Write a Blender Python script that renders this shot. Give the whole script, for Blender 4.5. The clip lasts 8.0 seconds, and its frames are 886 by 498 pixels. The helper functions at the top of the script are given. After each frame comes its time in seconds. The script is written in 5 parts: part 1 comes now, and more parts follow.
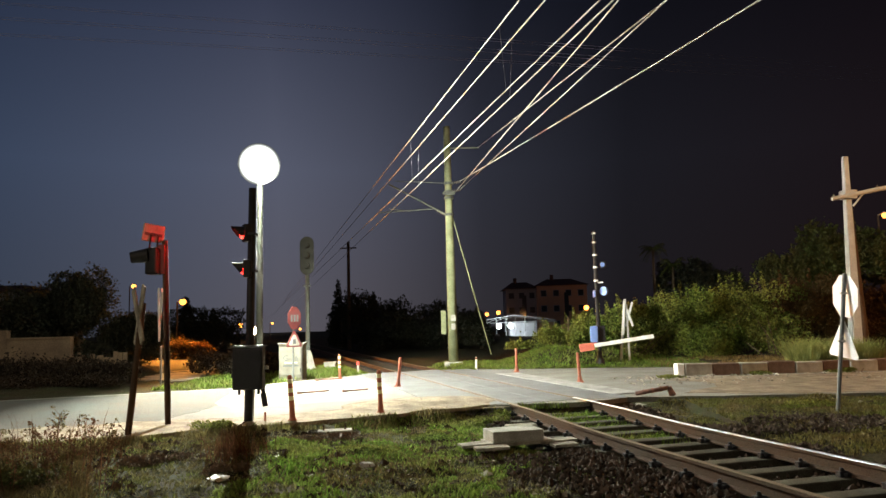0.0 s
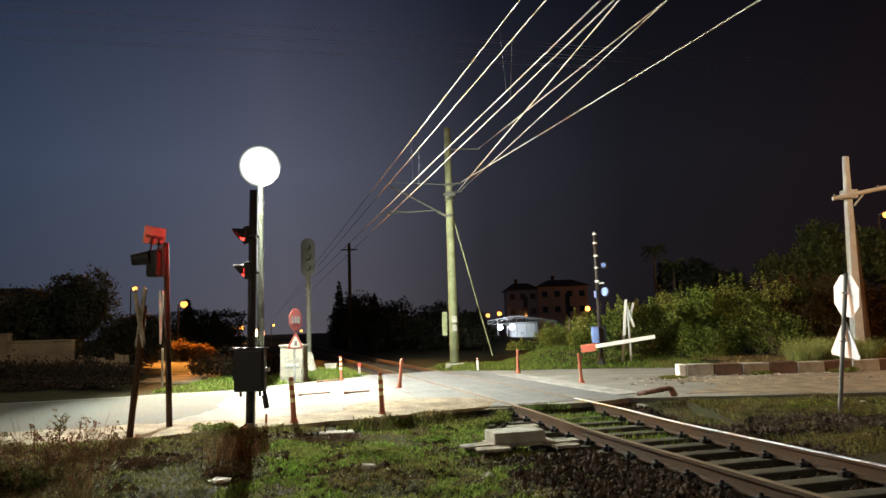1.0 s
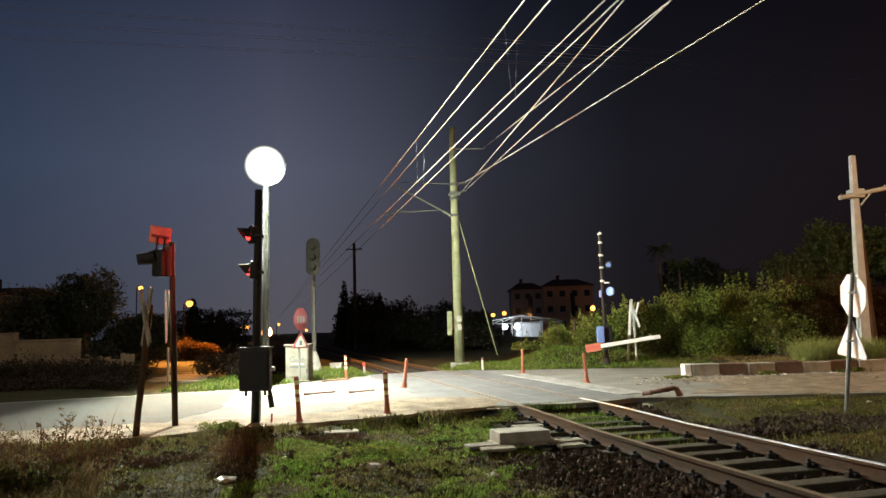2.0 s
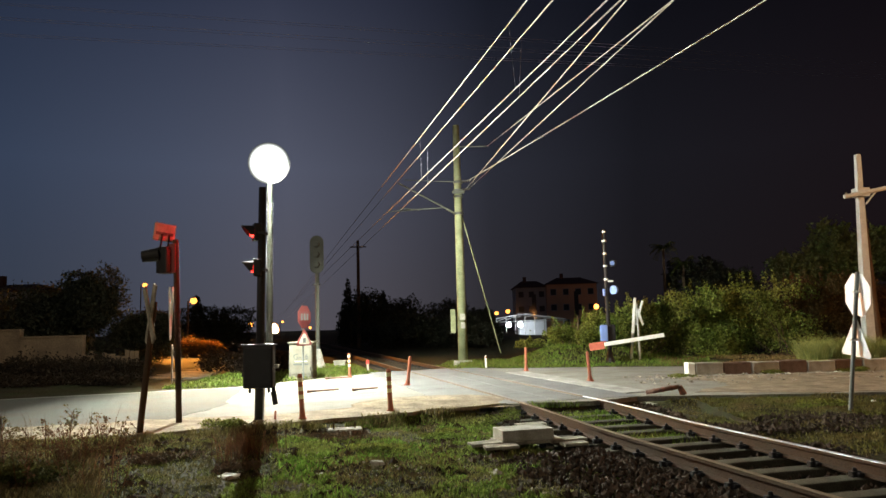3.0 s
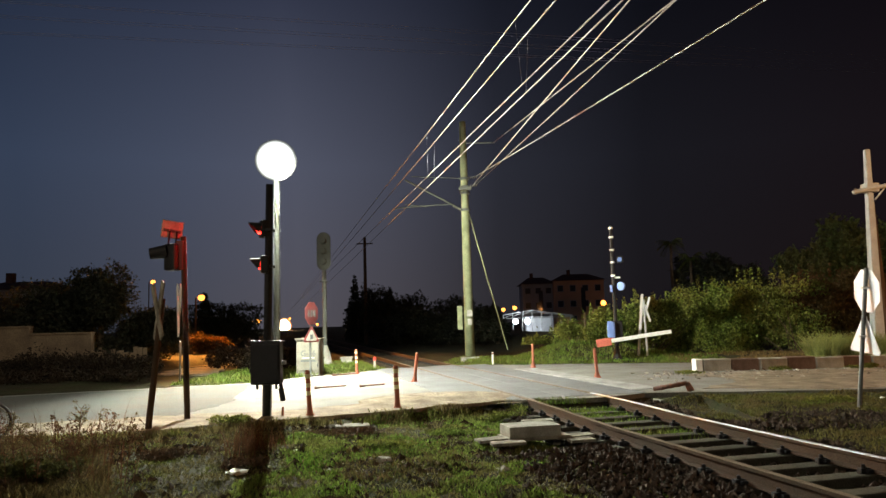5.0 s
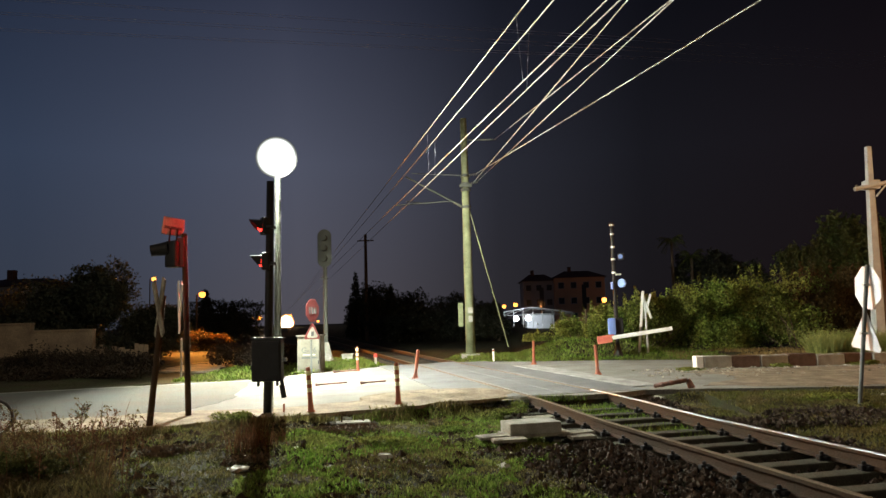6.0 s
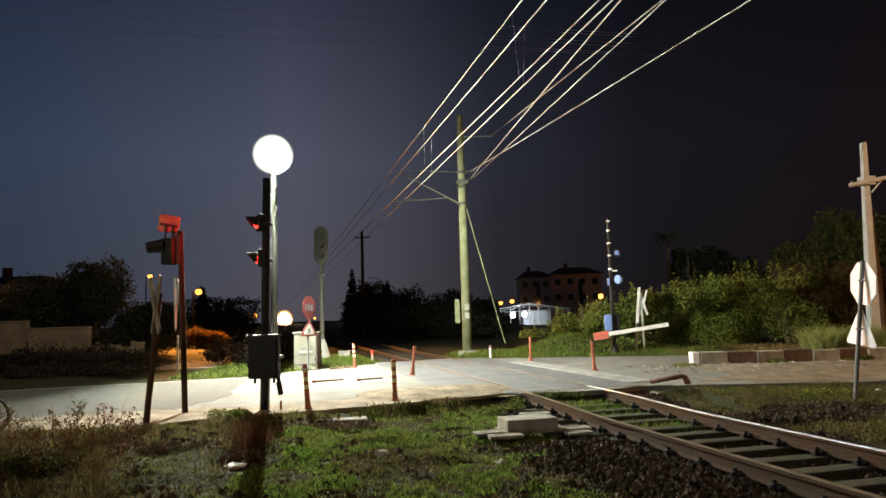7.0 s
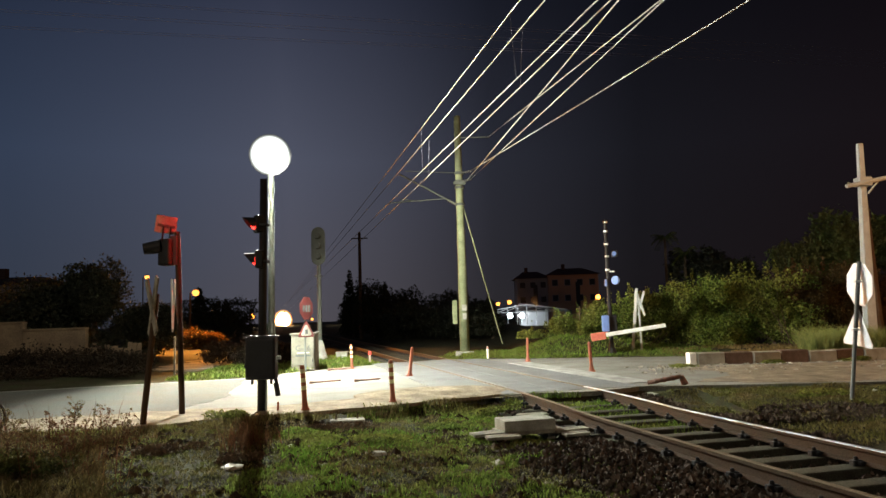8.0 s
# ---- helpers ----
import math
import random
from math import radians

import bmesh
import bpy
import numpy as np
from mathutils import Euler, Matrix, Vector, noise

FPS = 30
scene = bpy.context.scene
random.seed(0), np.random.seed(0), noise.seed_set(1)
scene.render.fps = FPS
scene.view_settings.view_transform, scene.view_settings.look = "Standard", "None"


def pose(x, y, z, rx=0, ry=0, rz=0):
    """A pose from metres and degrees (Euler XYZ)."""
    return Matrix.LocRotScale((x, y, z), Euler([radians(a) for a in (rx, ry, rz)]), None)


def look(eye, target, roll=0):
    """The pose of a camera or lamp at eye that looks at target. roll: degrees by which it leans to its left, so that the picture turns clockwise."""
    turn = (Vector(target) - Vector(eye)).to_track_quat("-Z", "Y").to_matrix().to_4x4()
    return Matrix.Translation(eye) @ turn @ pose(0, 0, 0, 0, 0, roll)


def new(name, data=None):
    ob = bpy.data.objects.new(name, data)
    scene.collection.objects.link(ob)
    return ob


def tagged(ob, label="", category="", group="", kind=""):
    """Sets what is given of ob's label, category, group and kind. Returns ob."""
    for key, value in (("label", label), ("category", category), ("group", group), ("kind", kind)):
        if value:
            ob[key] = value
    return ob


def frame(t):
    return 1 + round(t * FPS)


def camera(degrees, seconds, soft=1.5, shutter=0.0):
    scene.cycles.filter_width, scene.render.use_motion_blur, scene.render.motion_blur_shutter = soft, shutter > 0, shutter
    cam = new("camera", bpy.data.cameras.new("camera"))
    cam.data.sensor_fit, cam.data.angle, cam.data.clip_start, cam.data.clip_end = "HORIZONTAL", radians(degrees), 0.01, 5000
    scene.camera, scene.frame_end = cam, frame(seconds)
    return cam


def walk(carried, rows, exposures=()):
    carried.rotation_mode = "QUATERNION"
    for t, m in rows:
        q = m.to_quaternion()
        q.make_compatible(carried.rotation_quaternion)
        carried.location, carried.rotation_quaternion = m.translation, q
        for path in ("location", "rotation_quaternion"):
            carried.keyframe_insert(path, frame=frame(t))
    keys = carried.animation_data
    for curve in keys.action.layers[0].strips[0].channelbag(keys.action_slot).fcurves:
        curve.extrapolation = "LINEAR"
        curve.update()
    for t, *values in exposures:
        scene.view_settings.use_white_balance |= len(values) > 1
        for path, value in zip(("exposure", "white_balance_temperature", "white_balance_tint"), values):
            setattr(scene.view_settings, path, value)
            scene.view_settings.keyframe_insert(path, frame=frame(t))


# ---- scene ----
# The camera is held by hand on one spot beside the track and only turns.
cam = camera(64.2, 8.0)
walk(cam, [
    (0, pose(0, 0, 1.47, 96.348, 1.590, 0.177)),
    (0.5, pose(0, 0, 1.47, 96.411, 1.722, 0.184)),
    (1, pose(0, 0, 1.47, 96.455, 1.800, 0.272)),
    (1.5, pose(0, 0, 1.47, 96.464, 1.824, 0.491)),
    (3, pose(0, 0, 1.47, 96.270, 1.576, 0.947)),
    (3.5, pose(0, 0, 1.47, 96.210, 1.569, 1.154)),
    (4, pose(0, 0, 1.47, 96.158, 1.598, 1.281)),
    (4.5, pose(0, 0, 1.47, 96.093, 1.613, 1.407)),
    (6, pose(0, 0, 1.47, 95.765, 1.611, 1.564)),
    (6.5, pose(0, 0, 1.47, 95.612, 1.675, 1.483)),
    (7, pose(0, 0, 1.47, 95.488, 1.750, 1.296)),
    (7.5, pose(0, 0, 1.47, 95.445, 1.838, 1.123)),
    (8, pose(0, 0, 1.47, 95.553, 1.777, 1.089)),
], exposures=[(0, 0.12), (1.5, 0.06), (3.5, -0.04), (4.5, -0.06), (6.5, -0.17), (8, -0.15)])

# ---- world and lamps ----
world = bpy.data.worlds.new("night_sky")
scene.world = world
world.use_nodes = True


def build_sky():
    nt = world.node_tree
    nt.nodes.clear()
    out = nt.nodes.new("ShaderNodeOutputWorld")
    bg = nt.nodes.new("ShaderNodeBackground")
    co = nt.nodes.new("ShaderNodeTexCoord")
    sep = nt.nodes.new("ShaderNodeSeparateXYZ")
    up = nt.nodes.new("ShaderNodeValToRGB")      # from the horizon to the zenith
    side = nt.nodes.new("ShaderNodeValToRGB")    # from west to east, brightest round the floodlight for its glare
    rng = nt.nodes.new("ShaderNodeMapRange")
    mul = nt.nodes.new("ShaderNodeMixRGB")
    mul.blend_type, mul.inputs[0].default_value = "MULTIPLY", 1.0
    rng.inputs[1].default_value, rng.inputs[2].default_value = -0.7, 0.7
    nt.links.new(co.outputs["Generated"], sep.inputs[0])
    nt.links.new(sep.outputs["Z"], up.inputs[0])
    nt.links.new(sep.outputs["X"], rng.inputs[0])
    nt.links.new(rng.outputs[0], side.inputs[0])
    e = up.color_ramp.elements
    e[0].position, e[0].color = 0.0, (0.033, 0.0295, 0.031, 1)
    e[1].position, e[1].color = 0.50, (0.0068, 0.0085, 0.0155, 1)
    m = e.new(0.22)
    m.color = (0.031, 0.033, 0.042, 1)
    s = side.color_ramp.elements
    s[0].position, s[0].color = 0.12, (1.2, 1.6, 2.2, 1)
    s[1].position, s[1].color = 0.90, (0.30, 0.19, 0.19, 1)
    # hump about the floodlight's bearing paints its glare into the sky
    for at, tone in ((0.24, (2.0, 2.3, 2.85, 1)), (0.34, (2.75, 2.85, 3.25, 1)), (0.43, (2.0, 2.04, 2.3, 1)), (0.54, (0.78, 0.79, 0.89, 1)), (0.68, (0.33, 0.31, 0.34, 1))):
        q = s.new(at)
        q.color = tone
    nt.links.new(up.outputs[0], mul.inputs[1])
    nt.links.new(side.outputs[0], mul.inputs[2])
    nt.links.new(mul.outputs[0], bg.inputs[0])
    bg.inputs[1].default_value = 1.0
    nt.links.new(bg.outputs[0], out.inputs[0])


build_sky()


def lamp(name, kind, at, power, colour, target=None, size=0.1, spread=None):
    data = bpy.data.lights.new(name, kind)
    data.energy, data.color = power, colour
    data.shadow_soft_size = size
    if kind == "SPOT":
        data.spot_size, data.spot_blend = radians(spread), 0.35
    ob = new(name, data)
    ob.matrix_world = look(at, target) if target else Matrix.Translation(at)
    return ob


# the crossing's floodlight, the sodium street lamps, the red crossing signal, the yard lamps of the shed
lamp("floodlight_lamp", "SPOT", (-4.92, 18.82, 5.73), 15700, (0.97, 1.0, 0.86), (-0.72, 18.62, 2.03), 0.006, 178)
lamp("floodlight_spill", "POINT", (-4.92, 18.40, 5.60), 1300, (0.97, 1.0, 0.86), size=0.05)
lamp("sodium_lamp_west", "SPOT", (-16.6, 44.6, 3.22), 28000, (1.0, 0.36, 0.05), (-14.0, 34.0, -1.0), 0.15, 100)
# unseen lamp, assumed and placed to brighten the verge, wall and sign fronts
lamp("unseen_lamp_south", "POINT", (-12.0, -3.0, 8.5), 3700, (1.0, 0.82, 0.55), size=0.2)
lamp("sodium_lamp_east", "POINT", (20.0, 14.5, 7.0), 4700, (1.0, 0.47, 0.16), size=0.15)
lamp("red_signal_lamp", "SPOT", (-3.72, 11.95, 3.17), 120, (1.0, 0.02, 0.02), (-5.0, 11.6, 2.9), 0.05, 110)
lamp("yard_lamp", "POINT", (7.45, 87.0, 1.7), 500, (0.85, 0.93, 1.0), size=0.2)


# ---- materials ----
def mat(name, base, rough=0.7, metal=0.0, var=0.25, scale=6.0, fine=60.0, bump=0.15, second=None, spots=0.5, random_tint=0.0, thin=0.0, spec=None):
    """A surface of two-scale noise: base colour, patches towards `second`, fine grain and relief."""
    m = bpy.data.materials.new(name)
    m.use_nodes = True
    nt = m.node_tree
    b = nt.nodes["Principled BSDF"]
    b.inputs["Roughness"].default_value, b.inputs["Metallic"].default_value = rough, metal
    if rough > 0.82 or thin:
        b.inputs["Specular IOR Level"].default_value = 0.08
    if spec is not None:
        b.inputs["Specular IOR Level"].default_value = spec
    co = nt.nodes.new("ShaderNodeTexCoord")
    big, small = nt.nodes.new("ShaderNodeTexNoise"), nt.nodes.new("ShaderNodeTexNoise")
    big.inputs["Scale"].default_value, big.inputs["Detail"].default_value = scale, 5
    small.inputs["Scale"].default_value, small.inputs["Detail"].default_value = fine, 3
    for n in (big, small):
        nt.links.new(co.outputs["Object"], n.inputs["Vector"])
    second = second or tuple(c * (1 - var) for c in base)
    ramp = nt.nodes.new("ShaderNodeValToRGB")
    ramp.color_ramp.elements[0].position, ramp.color_ramp.elements[1].position = spots - 0.16, spots + 0.16
    ramp.color_ramp.elements[0].color, ramp.color_ramp.elements[1].color = (*second, 1), (*base, 1)
    nt.links.new(big.outputs["Fac"], ramp.inputs[0])
    grain = nt.nodes.new("ShaderNodeMapRange")
    grain.inputs[1].default_value, grain.inputs[2].default_value = 0.3, 0.7
    grain.inputs[3].default_value, grain.inputs[4].default_value = 1 - var, 1 + var
    nt.links.new(small.outputs["Fac"], grain.inputs[0])
    mix = nt.nodes.new("ShaderNodeVectorMath")
    mix.operation = "SCALE"
    nt.links.new(ramp.outputs[0], mix.inputs[0])
    nt.links.new(grain.outputs[0], mix.inputs["Scale"])
    last = mix.outputs[0]
    if random_tint:
        info = nt.nodes.new("ShaderNodeNewGeometry") if random_tint > 0 else nt.nodes.new("ShaderNodeObjectInfo")
        r = nt.nodes.new("ShaderNodeMapRange")
        r.inputs[3].default_value, r.inputs[4].default_value = 1 - abs(random_tint), 1 + abs(random_tint)
        nt.links.new(info.outputs["Random Per Island" if random_tint > 0 else "Random"], r.inputs[0])
        mm = nt.nodes.new("ShaderNodeVectorMath")
        mm.operation = "SCALE"
        nt.links.new(last, mm.inputs[0])
        nt.links.new(r.outputs[0], mm.inputs["Scale"])
        last = mm.outputs[0]
    nt.links.new(last, b.inputs["Base Color"])
    if thin:                                     # leaves and blades let light through
        tr, add = nt.nodes.new("ShaderNodeBsdfTranslucent"), nt.nodes.new("ShaderNodeMixShader")
        add.inputs[0].default_value = thin
        nt.links.new(last, tr.inputs["Color"])
        nt.links.new(b.outputs[0], add.inputs[1])
        nt.links.new(tr.outputs[0], add.inputs[2])
        nt.links.new(add.outputs[0], nt.nodes["Material Output"].inputs["Surface"])
    if bump:
        bp = nt.nodes.new("ShaderNodeBump")
        bp.inputs["Strength"].default_value, bp.inputs["Distance"].default_value = bump, 0.02
        nt.links.new(small.outputs["Fac"], bp.inputs["Height"])
        nt.links.new(bp.outputs[0], b.inputs["Normal"])
    return m


def glow(name, colour, power):
    m = bpy.data.materials.new(name)
    m.use_nodes = True
    b = m.node_tree.nodes["Principled BSDF"]
    b.inputs["Base Color"].default_value = (*colour, 1)
    b.inputs["Emission Color"].default_value = (*colour, 1)
    b.inputs["Emission Strength"].default_value = power
    return m


M_SOIL = mat("soil_and_grass", (0.028, 0.032, 0.013), 0.95, var=0.5, scale=1.6, fine=28, bump=1.0, second=(0.034, 0.025, 0.015))
M_ROAD = mat("worn_asphalt", (0.20, 0.20, 0.18), 0.9, var=0.3, scale=1.0, fine=34, bump=0.7, second=(0.145, 0.138, 0.12))
# asphalt with the dimness beyond the floodlight's beam put into its colour
M_DIMROAD = mat("dimmed_road_asphalt", (0.085, 0.092, 0.083), 0.9, var=0.4, scale=1.1, fine=38, bump=0.8, second=(0.090, 0.084, 0.072))
M_DIRT = mat("sandy_dirt", (0.26, 0.215, 0.155), 0.95, var=0.35, scale=2.2, fine=26, bump=0.8, second=(0.13, 0.105, 0.075))
M_PATH = mat("pale_earth_path", (0.34, 0.28, 0.20), 0.95, var=0.3, scale=0.9, fine=14, bump=0.5, second=(0.22, 0.18, 0.13))
M_DECK = mat("crossing_panels", (0.115, 0.12, 0.12), 0.75, var=0.2, scale=1.4, fine=40, bump=0.25, second=(0.08, 0.08, 0.08))
M_STRIP = mat("worn_concrete_strip", (0.29, 0.29, 0.275), 0.85, var=0.2, scale=3, fine=50, bump=0.25, second=(0.17, 0.17, 0.16))
M_PALE = mat("pale_concrete", (0.37, 0.375, 0.35), 0.85, var=0.15, scale=3, fine=50, bump=0.2, second=(0.30, 0.30, 0.275))
M_CONC = mat("weathered_concrete", (0.36, 0.35, 0.31), 0.85, var=0.2, scale=4, fine=60, bump=0.3, second=(0.22, 0.215, 0.18))
# greenish concrete, darkened in colour for a mast half in shade
M_POLE = mat("greenish_concrete_pole", (0.22, 0.235, 0.135), 0.85, var=0.25, scale=2.5, fine=45, bump=0.25, second=(0.135, 0.15, 0.085))
M_SLEEPER = mat("concrete_sleeper", (0.070, 0.066, 0.049), 0.85, var=0.3, scale=4, fine=50, bump=0.3, second=(0.045, 0.04, 0.03), random_tint=-0.2)
M_RUST = mat("rusty_steel", (0.046, 0.033, 0.023), 0.85, 0.0, var=0.3, scale=3, fine=70, bump=0.3, second=(0.055, 0.032, 0.02))
M_RAILBROWN = mat("dull_brown_rail_head", (0.15, 0.115, 0.078), 0.85, 0.0, var=0.25, scale=2, fine=60, bump=0.1)
# steel tinted blue to cancel orange lamplight in its reflections
M_RAILTOP = mat("polished_rail_head", (0.72, 0.80, 0.90), 0.44, 1.0, var=0.1, scale=2, fine=80, bump=0.05)
M_STONE = mat("ballast_stone", (0.066, 0.049, 0.037), 0.9, var=0.25, scale=8, fine=60, bump=0.4, second=(0.036, 0.027, 0.021), random_tint=0.6)
M_BLACK = mat("black_paint", (0.016, 0.016, 0.018), 0.6, var=0.3, scale=6, fine=60, bump=0.1, spec=0.2)
M_BOXGREY = mat("dark_grey_enamel", (0.016, 0.017, 0.022), 0.55, var=0.2, scale=5, fine=70, bump=0.08, spec=0.2)
M_GALV = mat("galvanised_steel", (0.42, 0.43, 0.42), 0.5, 0.6, var=0.15, scale=5, fine=60, bump=0.1)
M_WOOD = mat("brown_wood_pole", (0.075, 0.05, 0.033), 0.85, var=0.25, scale=4, fine=40, bump=0.4)
M_REDWORN = mat("scuffed_orange_rubber", (0.19, 0.08, 0.052), 0.75, var=0.3, scale=9, fine=60, bump=0.2, second=(0.07, 0.045, 0.035))
# two copies of the galvanised steel with shade put into their colour
M_DULLGALV = mat("dimmed_steel", (0.12, 0.127, 0.124), 0.8, 0.0, var=0.15, scale=5, fine=60, bump=0.1)
M_DARKSTEEL = mat("darker_dimmed_steel", (0.062, 0.066, 0.055), 0.8, 0.0, var=0.25, scale=5, fine=60, bump=0.1)
M_WHITE = mat("white_sign_paint", (0.76, 0.77, 0.75), 0.5, var=0.1, scale=4, fine=50, bump=0.08, second=(0.62, 0.62, 0.58))
M_SIGNBACK = mat("aluminium_sign_back", (0.52, 0.53, 0.56), 0.5, 0.0, var=0.08, scale=4, fine=60, bump=0.05)
M_CLOD = mat("earth_clods", (0.050, 0.036, 0.022), 0.95, var=0.3, scale=8, fine=60, bump=0.5, second=(0.03, 0.022, 0.014), random_tint=0.5)
# sign red with its shade put into the colour
M_DIMRED = mat("dimmed_red_plate", (0.13, 0.018, 0.018), 0.7, var=0.2, scale=6, fine=60, bump=0.08)
M_OLDCONC = mat("stained_concrete", (0.30, 0.28, 0.225), 0.85, var=0.25, scale=5, fine=60, bump=0.35, second=(0.11, 0.10, 0.08))
M_RED = mat("red_sign_paint", (0.55, 0.05, 0.045), 0.5, var=0.2, scale=6, fine=60, bump=0.08)
M_REDFADED = mat("faded_red_white_paint", (0.55, 0.16, 0.10), 0.6, var=0.25, scale=6, fine=50, bump=0.1, second=(0.42, 0.10, 0.07))
M_ORANGE = mat("orange_rubber", (0.33, 0.095, 0.05), 0.6, var=0.2, scale=8, fine=60, bump=0.1, second=(0.22, 0.07, 0.04))
M_REFLECT = mat("pale_reflective_tape", (0.72, 0.68, 0.40), 0.4, var=0.15, scale=10, fine=60, bump=0.05)
# cream with dimness put into its colour against the near floodlight
M_CABINET = mat("dimmed_cream_paint", (0.17, 0.165, 0.135), 0.75, var=0.15, scale=3, fine=50, bump=0.1, second=(0.12, 0.112, 0.09), spec=0.15)
M_INK = mat("dark_ink", (0.05, 0.06, 0.06), 0.6, var=0.1)
M_BLUE = mat("blue_enamel", (0.16, 0.25, 0.55), 0.45, var=0.15, scale=6, fine=50, bump=0.05)
M_WIRE = mat("bare_copper_wire", (0.20, 0.20, 0.185), 0.55, 0.0, var=0.1, scale=3, fine=40, bump=0.0)
M_DIMWIRE = mat("dull_steel_wire", (0.16, 0.17, 0.19), 0.6, 0.4, var=0.1, scale=3, fine=40, bump=0.0)
# leaf green with dimness put in for the trees behind the hedge
M_MIDLEAF = mat("dimmed_green_leaves", (0.040, 0.058, 0.016), 0.65, var=0.2, scale=0.6, fine=9, bump=0.0, second=(0.06, 0.05, 0.016), random_tint=0.4, thin=0.3)
M_LEAF = mat("green_leaves", (0.098, 0.148, 0.031), 0.6, var=0.2, scale=0.6, fine=9, bump=0.0, second=(0.15, 0.145, 0.034), random_tint=0.65, thin=0.35)
# the brown of sodium light put into the leaf colour
M_SODIUMLEAF = mat("sodium_tinted_leaves", (0.046, 0.034, 0.011), 0.65, var=0.2, scale=0.5, fine=9, bump=0.0, second=(0.072, 0.034, 0.015), random_tint=0.6, thin=0.35)
# leaf green with night shade put into the colour for unlit trees
M_SHADELEAF = mat("shaded_leaves", (0.036, 0.039, 0.026), 0.75, var=0.2, scale=0.5, fine=9, bump=0.0, random_tint=0.4, thin=0.2)
# brush brown with shade put in, so the lamp's spill leaves it dark
M_BRUSH = mat("darkened_brown_brush", (0.034, 0.024, 0.016), 0.8, var=0.25, scale=1.2, fine=9, bump=0.0, second=(0.022, 0.017, 0.012), random_tint=0.5, thin=0.2)
M_GRASS = mat("grass_blades", (0.105, 0.180, 0.028), 0.65, var=0.35, scale=1.3, fine=12, bump=0.0, second=(0.135, 0.150, 0.042), random_tint=0.4, thin=0.45)
M_DULLGRASS = mat("dull_grass_blades", (0.105, 0.120, 0.032), 0.7, var=0.35, scale=1.5, fine=12, bump=0.0, second=(0.135, 0.108, 0.048), random_tint=0.45, thin=0.35)
M_DRYGRASS = mat("dry_weeds", (0.20, 0.15, 0.06), 0.75, var=0.25, scale=0.9, fine=12, bump=0.0, second=(0.12, 0.085, 0.04), random_tint=0.35, thin=0.4)
M_BARK = mat("bark", (0.10, 0.075, 0.05), 0.9, var=0.3, scale=5, fine=30, bump=0.5)
M_WALL = mat("rendered_wall", (0.19, 0.14, 0.09), 0.9, var=0.2, scale=1.5, fine=25, bump=0.3, second=(0.11, 0.08, 0.055))
M_PLASTER = mat("building_plaster", (0.42, 0.25, 0.17), 0.9, var=0.12, scale=0.4, fine=5, bump=0.1)
M_GREYPLASTER = mat("grey_building_plaster", (0.22, 0.22, 0.24), 0.9, var=0.12, scale=0.4, fine=5, bump=0.1)
M_ROOF = mat("dark_roof_tiles", (0.10, 0.06, 0.05), 0.85, var=0.2, scale=0.8, fine=8, bump=0.2)
M_GLASS = mat("dark_window_glass", (0.02, 0.022, 0.026), 0.08, var=0.1, scale=1, fine=4, bump=0.0)
M_RUBBER = mat("black_tyre_rubber", (0.02, 0.02, 0.02), 0.8, var=0.2, scale=10, fine=60, bump=0.2)
M_TRAIN = mat("locomotive_paint", (0.09, 0.10, 0.13), 0.5, var=0.15, scale=1.5, fine=20, bump=0.05)
M_SHEDWALL = mat("white_shed_wall", (0.66, 0.68, 0.70), 0.8, var=0.1, scale=0.7, fine=8, bump=0.1)
M_TIN = mat("corrugated_tin", (0.55, 0.57, 0.58), 0.5, 0.5, var=0.15, scale=1, fine=10, bump=0.1)


def glare_glow(name, colour, power, centre, radius):
    """A disc whose glow fades towards its rim, painting the lamp's glare."""
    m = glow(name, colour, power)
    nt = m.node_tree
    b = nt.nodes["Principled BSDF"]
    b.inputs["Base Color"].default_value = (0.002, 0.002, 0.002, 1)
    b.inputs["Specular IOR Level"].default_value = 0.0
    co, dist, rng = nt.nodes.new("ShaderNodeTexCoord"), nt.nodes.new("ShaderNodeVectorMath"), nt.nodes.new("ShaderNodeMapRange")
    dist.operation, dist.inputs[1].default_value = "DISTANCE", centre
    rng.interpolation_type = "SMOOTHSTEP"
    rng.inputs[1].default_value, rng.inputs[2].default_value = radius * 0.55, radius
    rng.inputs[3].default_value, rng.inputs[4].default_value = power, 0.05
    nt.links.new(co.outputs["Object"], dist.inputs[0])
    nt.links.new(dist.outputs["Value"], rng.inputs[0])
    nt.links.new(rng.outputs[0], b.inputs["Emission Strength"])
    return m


# disc sized to the lamp's glare, wider than a real floodlight glass
G_FLOOD = glare_glow("floodlight_glare_disc", (0.95, 1.0, 0.97), 6.0, (0.17, -0.67, 6.06), 0.565)
G_SODIUM = glow("sodium_glass", (1.0, 0.36, 0.06), 3.6)
G_SODIUM_FAR = glow("sodium_glass_far", (1.0, 0.36, 0.06), 4.5)
G_RED = glow("red_signal_glass", (1.0, 0.03, 0.02), 7)
G_HEAD = glow("headlight_glare_disc", (1.0, 0.72, 0.40), 160)
# orange glare round the headlights, painted as glowing discs
G_GLARERIM = glow("headlight_glare_rim", (1.0, 0.50, 0.20), 1.3)
G_YARD = glow("yard_lamp_glass", (0.85, 0.93, 1.0), 22)


# ---- mesh helpers ----
def mesh_of(bm, name):
    me = bpy.data.meshes.new(name)
    bm.to_mesh(me)
    bm.free()
    return me


